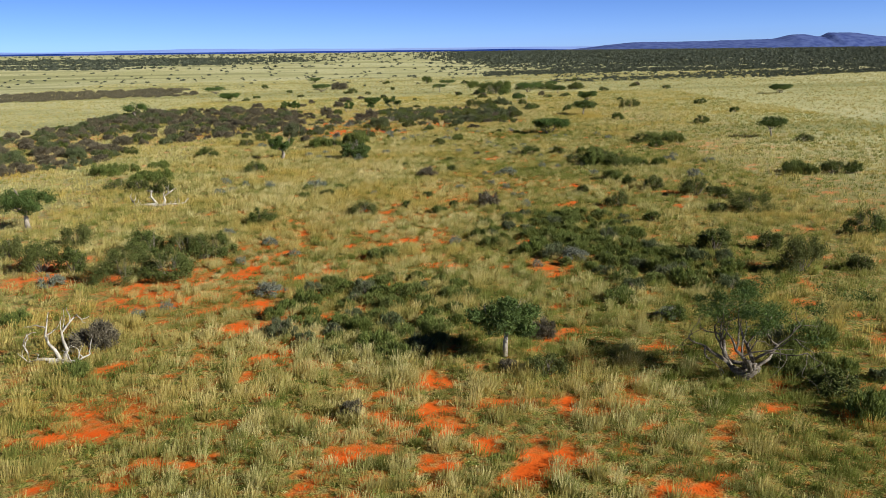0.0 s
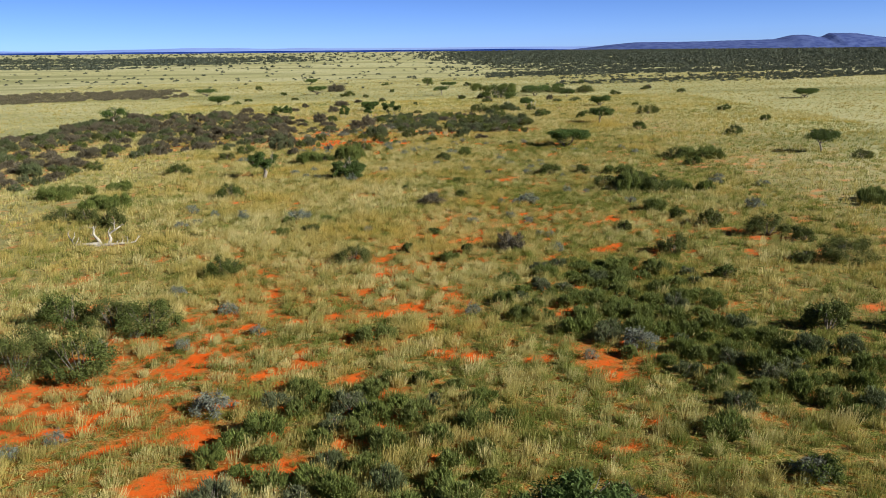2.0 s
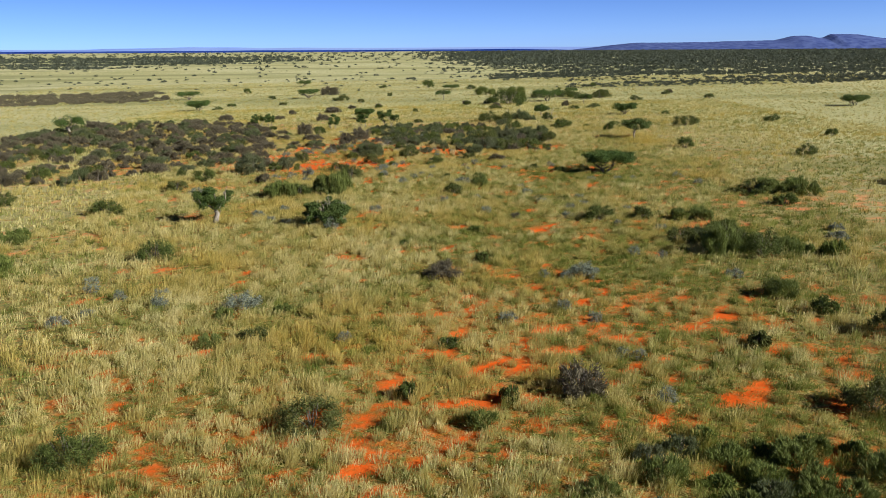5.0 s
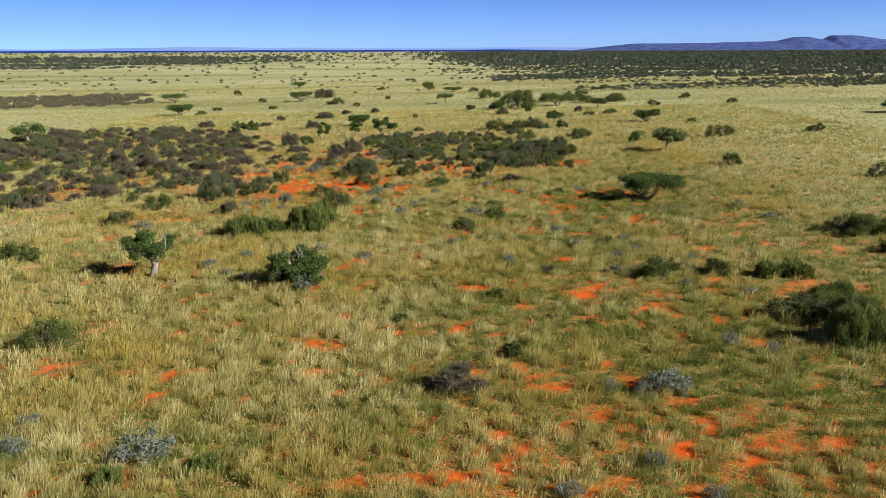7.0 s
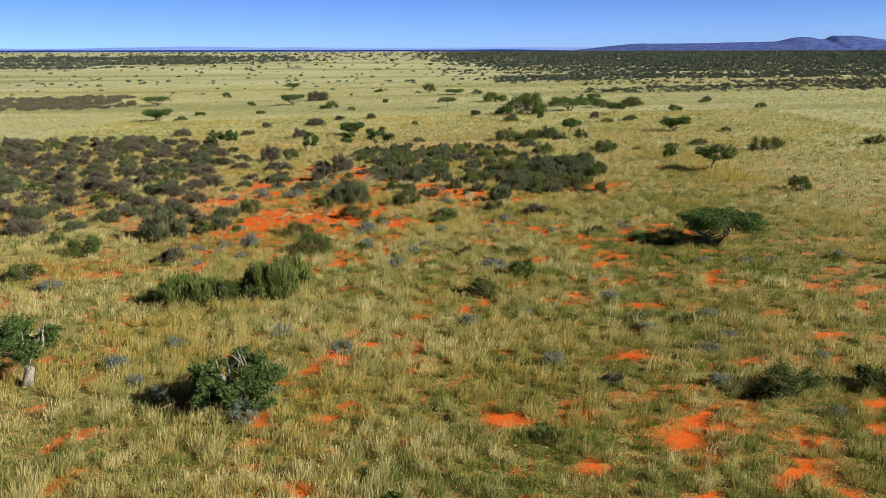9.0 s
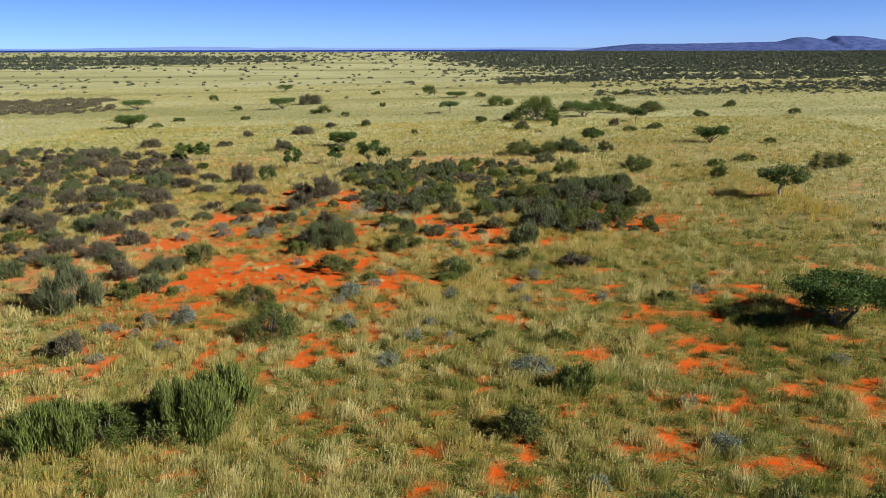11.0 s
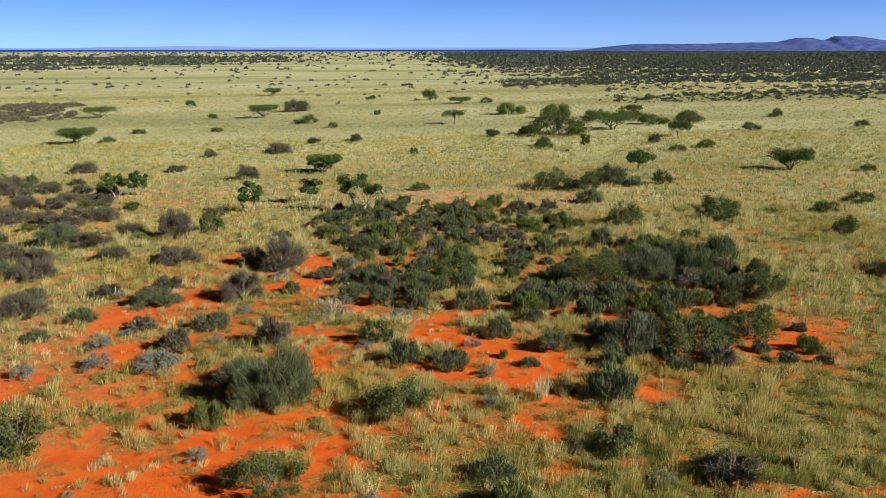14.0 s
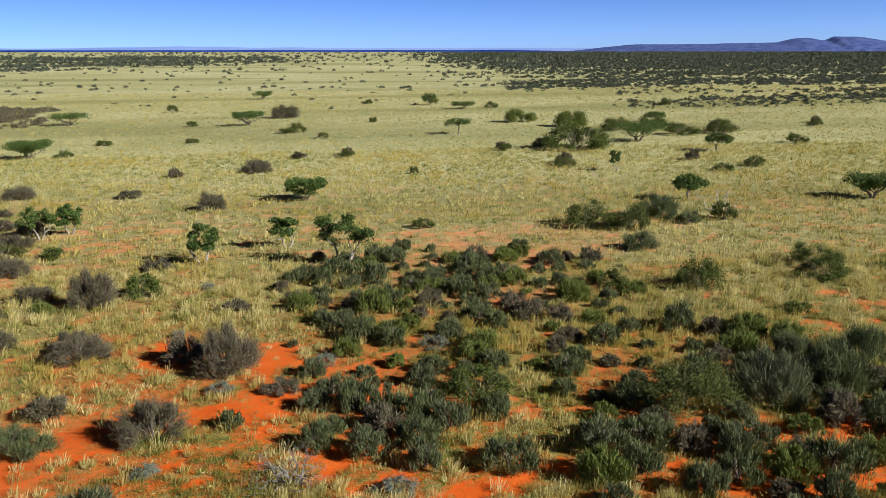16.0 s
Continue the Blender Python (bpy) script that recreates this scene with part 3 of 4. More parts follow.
def dead_tree(rng, x, y, width, height):
    ob = tagged(new("dead_tree"), "dead bleached tree with bare crooked branches", "dead tree", "dead trees")
    ob.matrix_basis = pose(x, y, level(x, y) - 0.03)
    w, h = width, height * 0.85
    # trunk with a fork, a low limb, a bent limb, a fallen log
    lines = [
        [(0, 0, 0), (-0.06 * w, 0.05, 0.3 * h), (-0.13 * w, 0.0, 0.62 * h), (-0.12 * w, 0.1, 0.95 * h)],
        [(0, 0, 0.08 * h), (-0.22 * w, -0.1, 0.14 * h), (-0.42 * w, -0.1, 0.12 * h), (-0.5 * w, 0.0, 0.5 * h)],
        [(0.08 * w, 0.1, 0), (0.14 * w, 0.1, 0.34 * h), (0.12 * w, 0.0, 0.66 * h), (0.3 * w, 0.1, 1.0 * h)],
        [(-0.1 * w, -0.15, 0.06 * h), (0.1 * w, -0.2, 0.10 * h), (0.3 * w, -0.15, 0.09 * h), (0.5 * w, -0.1, 0.2 * h)],
    ]
    for line in lines:
        bm, ends = bmesh.new(), []
        points = [Vector(p) + Vector(rng.normal(size=3)) * 0.025 * h for p in line]
        fine = [a.lerp(b, s) + Vector(rng.normal(size=3)) * 0.014 * h for a, b in zip(points, points[1:]) for s in (0, 0.5)] + [points[-1]]
        thick = width * 0.034
        tube(bm, fine, [thick * (1 - 0.72 * k / (len(fine) - 1)) for k in range(len(fine))], 6)
        for at in (3, 4, 5, 6):
            side = Vector((rng.normal(), rng.normal(), abs(rng.normal()) + 0.3)).normalized()
            limb(bm, rng, fine[at], side, height * rng.uniform(0.16, 0.26), thick * 0.35, 1, ends, 0.6, 0.1, 0.3, (1, 2))
        for v in bm.verts:
            v.co.z = max(v.co.z, -0.05)
        part("branch", bm_mesh("branch", bm, DEAD_WOOD), ob)
    return ob


def dead_shrub(x, y, width, height):
    """A tangle of bare grey twigs."""
    rng = np.random.default_rng(77)
    ob = tagged(new("dead_shrub"), "dead grey shrub, a tangle of bare twigs on sand", "dead shrub")
    ob.matrix_basis = pose(x, y, level(x, y) - 0.02)
    for i in range(16):
        a = 6.283 * (i + rng.uniform(-0.4, 0.4)) / 16
        bm, ends = bmesh.new(), []
        limb(bm, rng, Vector((math.cos(a), math.sin(a), 0)) * 0.08, Vector((math.cos(a), math.sin(a), rng.uniform(0.2, 1.3))), width * 0.27, 0.04, 3, ends, 0.75, 0.03, 0.3)
        for v in bm.verts:
            v.co.z = min(max(v.co.z, 0.0), height)
        part("branch", bm_mesh("branch", bm, DEAD_SHRUB), ob)
    return ob


def scatter(patches, kinds, spacing, width, height):
    """Bushes of these kinds over the ellipses, at least so far apart."""
    placed = []
    for cx, cy, rx, ry in patches:
        for _ in range(int(3.0 * rx * ry * 3.14 / spacing ** 2)):
            a, r = random.uniform(0, 6.283), math.sqrt(random.random()) * random.uniform(0.9, 1.2)
            x, y = cx + rx * r * math.cos(a), cy + ry * r * math.sin(a)
            if all((x - u) ** 2 + (y - v) ** 2 > spacing ** 2 for u, v in placed + TAKEN):
                placed.append((x, y))
    for x, y in placed:
        w = random.uniform(*width)
        bush(random.choice(kinds), x, y, w, w * random.uniform(*height))


TAKEN = []


# ---- trees and bushes, each where it stands ----
tree("bushy", -10.1, 103.2, 4.1, 2.6)
tree("camelthorn", 10.9, 30.3, 7.07, 3.53, 1.4)
tree("dead", -15.9, 33.9, 2.81, 2.28)
tree("dead", -24.3, 73.6, 4.6, 1.6)
tree("dead", 20.2, 207.3, 2.65, 2.11)
dead_shrub(-8.9, 160.3, 2.7, 1.4)
tree("open", -10.1, 190.6, 4.27, 3.49)
tree("open", -14.8, 196.5, 2.71, 2.50)
tree("open", -34.5, 200.5, 2.96, 2.54)
tree("open", -33.0, 202.6, 2.76, 2.43)
tree("open", 16.8, 233.7, 1.71, 2.61)
tree("pale", -31.0, 64.0, 4.13, 3.44)
tree("pale", -19.3, 105.9, 3.49, 3.12)
tree("open", -19.9, 191.6, 3.33, 2.78)
tree("pale", -67.7, 195.6, 6.46, 3.68)
tree("shepherd", 2.4, 33.3, 3.06, 2.54)
tree("shepherd", 44.4, 116.3, 3.77, 3.05)
tree("shepherd", 27.2, 165.1, 4.90, 3.06)
tree("shepherd", 19.4, 213.4, 3.55, 2.46)
tree("shepherd", 34.3, 251.5, 3.91, 2.72)
tree("shepherd", 0.2, 285.1, 4.99, 3.00)
tree("shepherd", 39.1, 303.5, 4.27, 2.04)
tree("umbrella", 16.1, 129.6, 5.6, 2.5, 0.5)
tree("umbrella", 35.8, 212.3, 5.02, 2.50)
tree("umbrella", -16.5, 217.4, 4.37, 2.26)
tree("umbrella", 87.1, 223.8, 5.97, 2.44)
tree("umbrella", -61.2, 257.8, 7.00, 2.67)
tree("umbrella", 27.2, 266.7, 8.81, 3.29)
tree("umbrella", -41.4, 312.7, 7.00, 3.15)
tree("umbrella", -81.3, 322.3, 9.12, 2.90)
tree("umbrella", 3.7, 354.7, 6.91, 1.93)
tree("umbrella", -58.9, 420.6, 7.15, 2.73)
bush("broom", 13.8, 26.5, 1.80, 0.93)
bush("broom", -14.7, 32.5, 1.45, 0.62)
bush("broom", 15.1, 33.9, 2.26, 0.95)
bush("broom", -20.4, 39.7, 1.76, 0.73)
bush("broom", 8.6, 40.7, 1.80, 0.74)
bush("broom", -3.7, 51.5, 1.99, 0.81)
bush("broom", -0.2, 66.2, 1.47, 0.63)
bush("broom", -12.0, 75.6, 1.49, 0.64)
bush("broom", -12.3, 79.5, 1.31, 0.65)
bush("broom", -9.5, 80.5, 1.14, 0.51)
bush("broom", 16.3, 81.5, 2.60, 1.02)
bush("broom", 34.5, 82.3, 2.01, 1.11)
bush("broom", 34.4, 83.6, 2.01, 1.15)
bush("broom", 33.7, 83.4, 1.82, 1.16)
bush("broom", 33.4, 81.4, 2.13, 0.86)
bush("broom", 34.9, 81.0, 1.67, 1.02)
bush("broom", -29.8, 89.2, 1.73, 1.02)
bush("broom", -29.0, 90.5, 2.46, 1.25)
bush("broom", -30.9, 90.4, 2.36, 0.99)
bush("broom", -31.1, 88.2, 1.82, 0.94)
bush("broom", -28.8, 88.0, 1.89, 1.02)
bush("broom", 22.8, 90.0, 2.10, 1.18)
bush("broom", 21.0, 90.9, 1.53, 0.78)
bush("broom", 20.9, 91.9, 1.36, 0.90)
bush("broom", 20.3, 91.6, 1.56, 0.91)
bush("broom", 20.4, 90.1, 1.54, 0.79)
bush("broom", 21.2, 90.0, 1.17, 0.74)
bush("broom", 16.1, 90.9, 2.83, 1.76)
bush("broom", -36.0, 96.0, 2.04, 1.23)
bush("broom", -34.8, 97.2, 2.36, 1.11)
bush("broom", -37.3, 97.1, 2.48, 1.18)
bush("broom", -37.6, 95.3, 2.19, 1.27)
bush("broom", -36.1, 94.4, 2.61, 0.98)
bush("broom", 1.2, 99.8, 1.25, 0.55)
bush("broom", -32.4, 100.0, 1.59, 0.65)
bush("broom", -32.3, 101.0, 1.34, 0.80)
bush("broom", -33.0, 100.9, 1.16, 0.69)
bush("broom", -33.0, 99.2, 1.24, 0.85)
bush("broom", -31.7, 99.2, 1.64, 0.74)
bush("broom", 17.9, 103.1, 1.48, 0.89)
bush("broom", 18.6, 103.9, 1.60, 0.90)
bush("broom", 16.8, 103.4, 1.21, 0.94)
bush("broom", 16.8, 102.8, 1.38, 0.84)
bush("broom", 18.6, 102.3, 1.38, 0.94)
bush("broom", 9.4, 112.4, 1.19, 0.53)
bush("broom", 3.8, 112.8, 1.08, 0.49)
bush("broom", 7.3, 113.0, 1.26, 0.56)
bush("broom", 30.0, 114.3, 2.39, 1.28)
bush("broom", 31.1, 115.8, 2.16, 1.19)
bush("broom", 28.1, 115.1, 3.07, 1.20)
bush("broom", 28.0, 113.8, 3.06, 1.38)
bush("broom", 30.5, 112.5, 2.32, 1.41)
bush("broom", -15.9, 118.3, 1.85, 1.48)
bush("broom", -15.2, 119.1, 2.19, 1.28)
bush("broom", -16.8, 118.9, 2.13, 1.31)
bush("broom", -16.7, 117.6, 2.21, 1.60)
bush("broom", -15.3, 117.4, 1.61, 1.49)
bush("broom", -11.3, 119.3, 2.39, 1.87)
bush("broom", -10.9, 120.3, 2.51, 2.27)
bush("broom", -12.5, 119.6, 2.07, 2.02)
bush("broom", -12.2, 118.5, 2.09, 1.87)
bush("broom", -11.0, 118.2, 1.82, 1.93)
bush("broom", 2.5, 122.0, 1.88, 1.10)
bush("broom", 2.7, 127.9, 1.38, 0.60)
bush("broom", -0.6, 128.3, 1.14, 0.51)
bush("broom", -7.6, 130.3, 0.82, 0.47)
bush("broom", -11.4, 133.4, 1.13, 0.51)
bush("broom", -17.7, 137.2, 0.91, 0.54)
bush("broom", -1.5, 140.4, 1.64, 1.01)
bush("broom", -12.2, 146.8, 1.63, 0.93)
bush("broom", 21.5, 296.1, 7.94, 2.86)
bush("broom", 13.3, 308.9, 7.34, 2.66)
bush("brown", -3.3, 27.9, 1.05, 0.62)
bush("brown", 2.4, 31.9, 0.96, 0.47)
bush("brown", 4.2, 35.7, 1.33, 0.91)
bush("brown", -15.1, 35.8, 2.38, 1.25)
bush("brown", 3.7, 69.0, 2.02, 1.27)
bush("brown", -1.3, 86.7, 2.60, 1.02)
bush("brown", 4.4, 104.9, 0.98, 0.47)
bush("brown", -19.6, 127.3, 1.71, 1.14)
bush("brown", -21.9, 141.2, 2.00, 1.18)
bush("brown", 5.6, 142.0, 2.38, 0.94)
bush("brown", -25.6, 147.2, 3.04, 1.19)
bush("brown", -28.9, 149.0, 3.14, 1.24)
bush("brown", -24.7, 151.4, 2.51, 1.17)
bush("brown", -34.2, 158.2, 3.19, 1.34)
bush("brown", -25.7, 161.6, 3.36, 1.32)
bush("brown", -37.0, 170.5, 3.25, 1.24)
bush("brown", -42.2, 174.0, 3.40, 1.29)
bush("brown", -25.2, 238.4, 3.83, 1.49)
bush("brown", -22.2, 252.2, 2.50, 1.05)
bush("brown", -37.4, 333.6, 8.62, 3.10)
bush("grey", 10.1, 37.7, 1.39, 0.60)
bush("grey", -14.8, 40.3, 0.89, 0.50)
bush("grey", -13.7, 41.2, 0.91, 0.57)
bush("grey", -9.0, 43.6, 1.92, 0.78)
bush("grey", -21.9, 46.9, 2.05, 0.83)
bush("grey", 5.4, 48.2, 0.81, 0.47)
bush("grey", 7.8, 49.6, 2.08, 0.84)
bush("grey", -12.1, 50.5, 0.87, 0.64)
bush("grey", -15.8, 50.5, 1.08, 0.75)
bush("grey", -9.2, 52.6, 0.93, 0.50)
bush("grey", -14.9, 52.7, 0.93, 0.47)
bush("grey", 0.8, 54.9, 0.99, 0.65)
bush("grey", -11.4, 56.1, 1.28, 0.56)
bush("grey", -15.0, 59.7, 1.26, 0.56)
bush("grey", 6.7, 67.8, 0.98, 0.68)
bush("grey", 6.8, 72.5, 0.87, 0.47)
bush("grey", 6.2, 72.8, 1.04, 0.48)
bush("grey", -5.9, 75.8, 0.91, 0.47)
bush("grey", 5.9, 77.8, 0.89, 0.61)
bush("grey", 1.7, 78.2, 1.17, 0.58)
bush("grey", -20.3, 78.9, 1.58, 0.67)
bush("grey", 4.7, 80.0, 0.92, 0.63)
bush("grey", -19.4, 80.3, 1.13, 0.51)
bush("grey", 23.9, 81.1, 1.72, 0.95)
bush("grey", -11.9, 81.6, 2.50, 0.99)
bush("grey", -16.2, 81.9, 1.27, 0.70)
bush("grey", -18.9, 83.6, 0.86, 0.63)
bush("grey", -16.8, 84.2, 1.13, 0.51)
bush("grey", -21.1, 85.2, 1.14, 0.62)
bush("grey", 15.1, 85.5, 1.34, 0.58)
bush("grey", 5.7, 85.7, 1.12, 0.56)
bush("grey", 6.7, 86.2, 2.25, 0.90)
bush("grey", 4.4, 86.2, 0.97, 0.53)
bush("grey", -21.8, 87.0, 1.18, 0.53)
bush("grey", 12.2, 90.2, 1.00, 0.51)
bush("grey", 10.7, 91.2, 1.03, 0.73)
bush("grey", 28.7, 92.4, 1.53, 0.65)
bush("grey", 25.0, 94.4, 1.60, 0.73)
bush("grey", 26.3, 97.3, 1.36, 0.59)
bush("grey", 14.5, 99.3, 1.05, 0.48)
bush("grey", 11.8, 101.3, 0.83, 0.47)
bush("grey", -9.6, 101.9, 1.37, 0.81)
bush("grey", -13.4, 104.1, 1.07, 0.61)
bush("grey", -9.0, 104.1, 0.95, 0.63)
bush("grey", 8.5, 104.4, 1.25, 0.55)
bush("grey", -14.8, 105.8, 0.95, 0.55)
bush("grey", 2.3, 107.0, 1.09, 0.77)
bush("grey", 13.7, 107.2, 0.89, 0.47)
bush("grey", -16.2, 107.8, 1.37, 0.69)
bush("grey", 9.3, 108.2, 1.12, 0.54)
bush("grey", -6.8, 109.3, 1.42, 0.61)
bush("grey", 10.6, 110.1, 1.01, 0.47)
bush("grey", -14.5, 110.4, 1.26, 0.56)
bush("grey", 7.4, 111.3, 1.21, 0.54)
bush("grey", -9.9, 111.8, 1.31, 0.57)
bush("grey", -1.0, 112.7, 1.07, 0.69)
bush("grey", 10.8, 113.3, 1.15, 0.52)
bush("grey", 1.9, 114.1, 0.99, 0.47)
bush("grey", 6.6, 116.6, 1.37, 0.59)
bush("grey", 23.2, 119.8, 1.32, 0.58)
bush("grey", 6.4, 120.3, 1.06, 0.48)
bush("grey", -24.8, 120.9, 1.84, 0.76)
bush("grey", 17.9, 123.9, 0.98, 0.47)
bush("grey", 1.0, 124.0, 2.10, 0.84)
bush("grey", 16.4, 124.1, 1.14, 0.51)
bush("grey", 13.8, 124.3, 1.14, 0.51)
bush("grey", 22.5, 124.6, 1.52, 0.65)
bush("grey", -5.1, 125.3, 1.39, 0.60)
bush("grey", -17.9, 126.3, 1.02, 0.47)
bush("grey", -15.2, 127.7, 1.19, 0.65)
bush("grey", -2.3, 128.5, 0.81, 0.50)
bush("grey", -4.1, 128.6, 1.19, 0.63)
bush("grey", -17.3, 129.7, 0.80, 0.47)
bush("grey", -18.9, 130.6, 1.27, 0.56)
bush("grey", -3.3, 130.7, 0.75, 0.47)
bush("grey", -7.4, 130.7, 1.28, 0.77)
bush("grey", -17.0, 131.0, 0.96, 0.53)
bush("grey", -15.6, 131.7, 1.95, 1.00)
bush("grey", -17.6, 132.3, 0.87, 0.50)
bush("grey", 1.7, 134.4, 0.89, 0.47)
bush("grey", 5.9, 134.7, 0.99, 0.52)
bush("grey", -8.2, 134.8, 1.13, 0.58)
bush("grey", 11.1, 135.2, 1.48, 0.63)
bush("grey", -2.2, 135.6, 1.11, 0.50)
bush("grey", 1.4, 135.9, 1.02, 0.56)
bush("grey", -7.7, 136.1, 1.27, 0.63)
bush("grey", -17.5, 137.8, 0.77, 0.47)
bush("grey", -6.5, 138.0, 1.03, 0.63)
bush("grey", 2.7, 139.2, 1.01, 0.73)
bush("grey", -5.7, 140.7, 1.00, 0.47)
bush("grey", 1.2, 144.1, 0.96, 0.47)
bush("grey", -1.6, 148.0, 0.94, 0.59)
bush("grey", -21.4, 152.1, 1.42, 0.61)
bush("olive", -22.6, 135.1, 3.83, 2.34)
bush("olive", -19.1, 138.2, 2.11, 1.04)
bush("olive", -19.7, 142.4, 2.62, 1.12)
bush("olive", -24.1, 145.6, 2.22, 0.89)
bush("olive", 3.2, 148.7, 2.11, 1.38)
bush("olive", -10.2, 149.4, 4.04, 2.11)
bush("olive", -29.9, 156.7, 3.12, 1.20)
bush("plume", 0.4, 148.8, 0.72, 1.05)
bush("thorn", 13.6, 28.4, 1.92, 0.94)
bush("thorn", 3.8, 31.2, 1.86, 0.78)
bush("thorn", 10.3, 37.7, 1.67, 0.70)
bush("thorn", 22.5, 45.3, 1.66, 1.01)
bush("thorn", 19.4, 45.4, 2.97, 1.93)
bush("thorn", -18.1, 47.8, 4.33, 2.26)
bush("thorn", -15.5, 47.8, 3.49, 1.86)
bush("thorn", -23.9, 50.3, 3.16, 1.89)
bush("thorn", -22.0, 50.2, 2.56, 1.56)
bush("thorn", 19.7, 50.7, 2.21, 1.08)
bush("thorn", 16.5, 51.2, 2.41, 1.39)
bush("thorn", -27.4, 53.5, 2.29, 1.66)
bush("thorn", -14.6, 53.8, 3.62, 1.63)
bush("thorn", 27.1, 54.2, 3.13, 1.73)
bush("thorn", -18.8, 54.6, 3.58, 1.88)
bush("thorn", -16.6, 54.5, 2.88, 1.54)
bush("thorn", -24.6, 57.4, 2.94, 1.58)
bush("thorn", 15.0, 60.7, 1.72, 0.71)
bush("thorn", 23.0, 63.3, 4.07, 1.53)
bush("thorn", 20.5, 63.6, 1.84, 0.76)
bush("thorn", -13.5, 63.9, 2.61, 1.34)
bush("thorn", -6.1, 66.3, 3.08, 1.18)
bush("thorn", 13.7, 66.7, 2.77, 1.43)
bush("thorn", 1.0, 68.3, 0.90, 0.66)
bush("thorn", -2.8, 68.8, 0.91, 0.62)
bush("thorn", 22.7, 69.2, 2.08, 1.00)
bush("thorn", 21.2, 71.2, 3.57, 1.69)
bush("thorn", 12.1, 73.3, 1.13, 0.77)
bush("thorn", -1.2, 74.8, 0.98, 0.47)
bush("thorn", 18.5, 74.8, 2.31, 1.29)
bush("thorn", -10.1, 76.1, 1.52, 0.70)
bush("thorn", 17.1, 78.2, 1.87, 0.89)
bush("thorn", -26.0, 80.0, 2.52, 1.42)
bush("thorn", 36.8, 80.8, 2.85, 1.37)
bush("thorn", 38.8, 81.1, 2.30, 1.13)
bush("thorn", -31.0, 83.0, 2.97, 1.42)
bush("thorn", -28.9, 82.7, 2.40, 1.17)
bush("thorn", 1.1, 90.4, 1.06, 0.69)
bush("thorn", 18.5, 90.4, 3.15, 1.76)
bush("thorn", -19.9, 92.8, 2.78, 1.59)
bush("thorn", 17.3, 93.4, 3.38, 1.88)
bush("thorn", 14.8, 95.4, 2.53, 0.99)
bush("thorn", -3.9, 95.6, 0.90, 0.47)
bush("thorn", 10.8, 103.3, 3.09, 1.19)
bush("thorn", 14.1, 103.7, 2.10, 0.98)
bush("thorn", 26.9, 108.2, 2.38, 0.94)
bush("thorn", 46.1, 109.7, 2.65, 1.13)
bush("thorn", -29.6, 110.9, 3.43, 1.45)
bush("thorn", -42.7, 111.0, 2.54, 1.41)
bush("thorn", 26.6, 114.2, 3.63, 1.37)
bush("thorn", -14.4, 118.1, 2.64, 1.34)
bush("thorn", -12.5, 118.1, 2.13, 1.11)
bush("thorn", -0.1, 118.0, 2.39, 0.95)
bush("thorn", -27.4, 123.5, 2.44, 1.15)
bush("thorn", -10.8, 129.4, 2.95, 1.65)
bush("thorn", -26.4, 130.2, 3.40, 1.30)
bush("thorn", 11.5, 131.0, 1.26, 0.68)
bush("thorn", -29.8, 133.5, 1.50, 0.96)
bush("thorn", 9.1, 134.0, 1.06, 0.59)
bush("thorn", -12.6, 134.8, 2.60, 1.27)
bush("thorn", -20.1, 136.4, 2.00, 0.99)
bush("thorn", 42.3, 140.6, 2.95, 1.51)
bush("thorn", -9.1, 141.9, 2.87, 1.30)
bush("thorn", 2.3, 144.2, 1.86, 1.02)
bush("thorn", -18.3, 145.2, 2.32, 1.34)
bush("thorn", -5.2, 147.6, 3.23, 1.52)
bush("thorn", 30.8, 151.3, 2.94, 1.46)
bush("thorn", 54.6, 161.6, 2.29, 1.08)
bush("thorn", -30.7, 165.7, 3.05, 1.17)
bush("thorn", 39.8, 183.7, 5.20, 1.92)
bush("thorn", 56.0, 188.0, 3.45, 1.45)
bush("thorn", 28.8, 232.3, 2.80, 1.09)
bush("thorn", 33.5, 235.7, 2.61, 1.02)
bush("thorn", 11.8, 239.1, 3.13, 1.28)
bush("thorn", -15.8, 253.1, 2.53, 1.05)
bush("thorn", 6.1, 256.7, 2.60, 1.09)
bush("thorn", 16.3, 258.1, 11.19, 3.99)
bush("thorn", -56.7, 258.7, 3.16, 1.21)
bush("thorn", 48.9, 260.8, 3.77, 1.57)
bush("thorn", 67.9, 261.7, 3.31, 1.39)
bush("thorn", -56.8, 275.1, 2.58, 1.01)
bush("thorn", 36.3, 276.2, 6.20, 2.26)
bush("thorn", 43.0, 276.9, 6.23, 2.27)
bush("thorn", -43.3, 277.1, 2.22, 0.89)
bush("thorn", -22.6, 281.0, 2.69, 1.13)
bush("thorn", 63.7, 288.8, 3.07, 1.40)
bush("thorn", -29.3, 293.2, 5.57, 2.05)
bush("thorn", -52.7, 312.0, 3.25, 1.24)
bush("thorn", -16.3, 314.6, 2.04, 1.34)
bush("thorn", 54.3, 355.0, 4.05, 1.70)
bush("thorn", 10.9, 356.2, 4.06, 1.70)
bush("thorn", -70.9, 361.2, 4.14, 2.03)
bush("thorn", -4.8, 374.3, 6.06, 3.32)
bush("thorn", -22.5, 384.7, 3.87, 1.46)
bush("brown", -45.7, 221.1, 3.38, 1.50)
bush("brown", -34.4, 220.3, 2.45, 0.93)
bush("brown", -34.0, 235.0, 2.26, 1.27)
bush("brown", -24.5, 212.8, 3.38, 1.66)
bush("brown", -25.7, 241.3, 3.72, 1.41)
bush("brown", -15.9, 255.3, 2.01, 1.23)
bush("thorn", -6.4, 234.6, 1.41, 0.90)
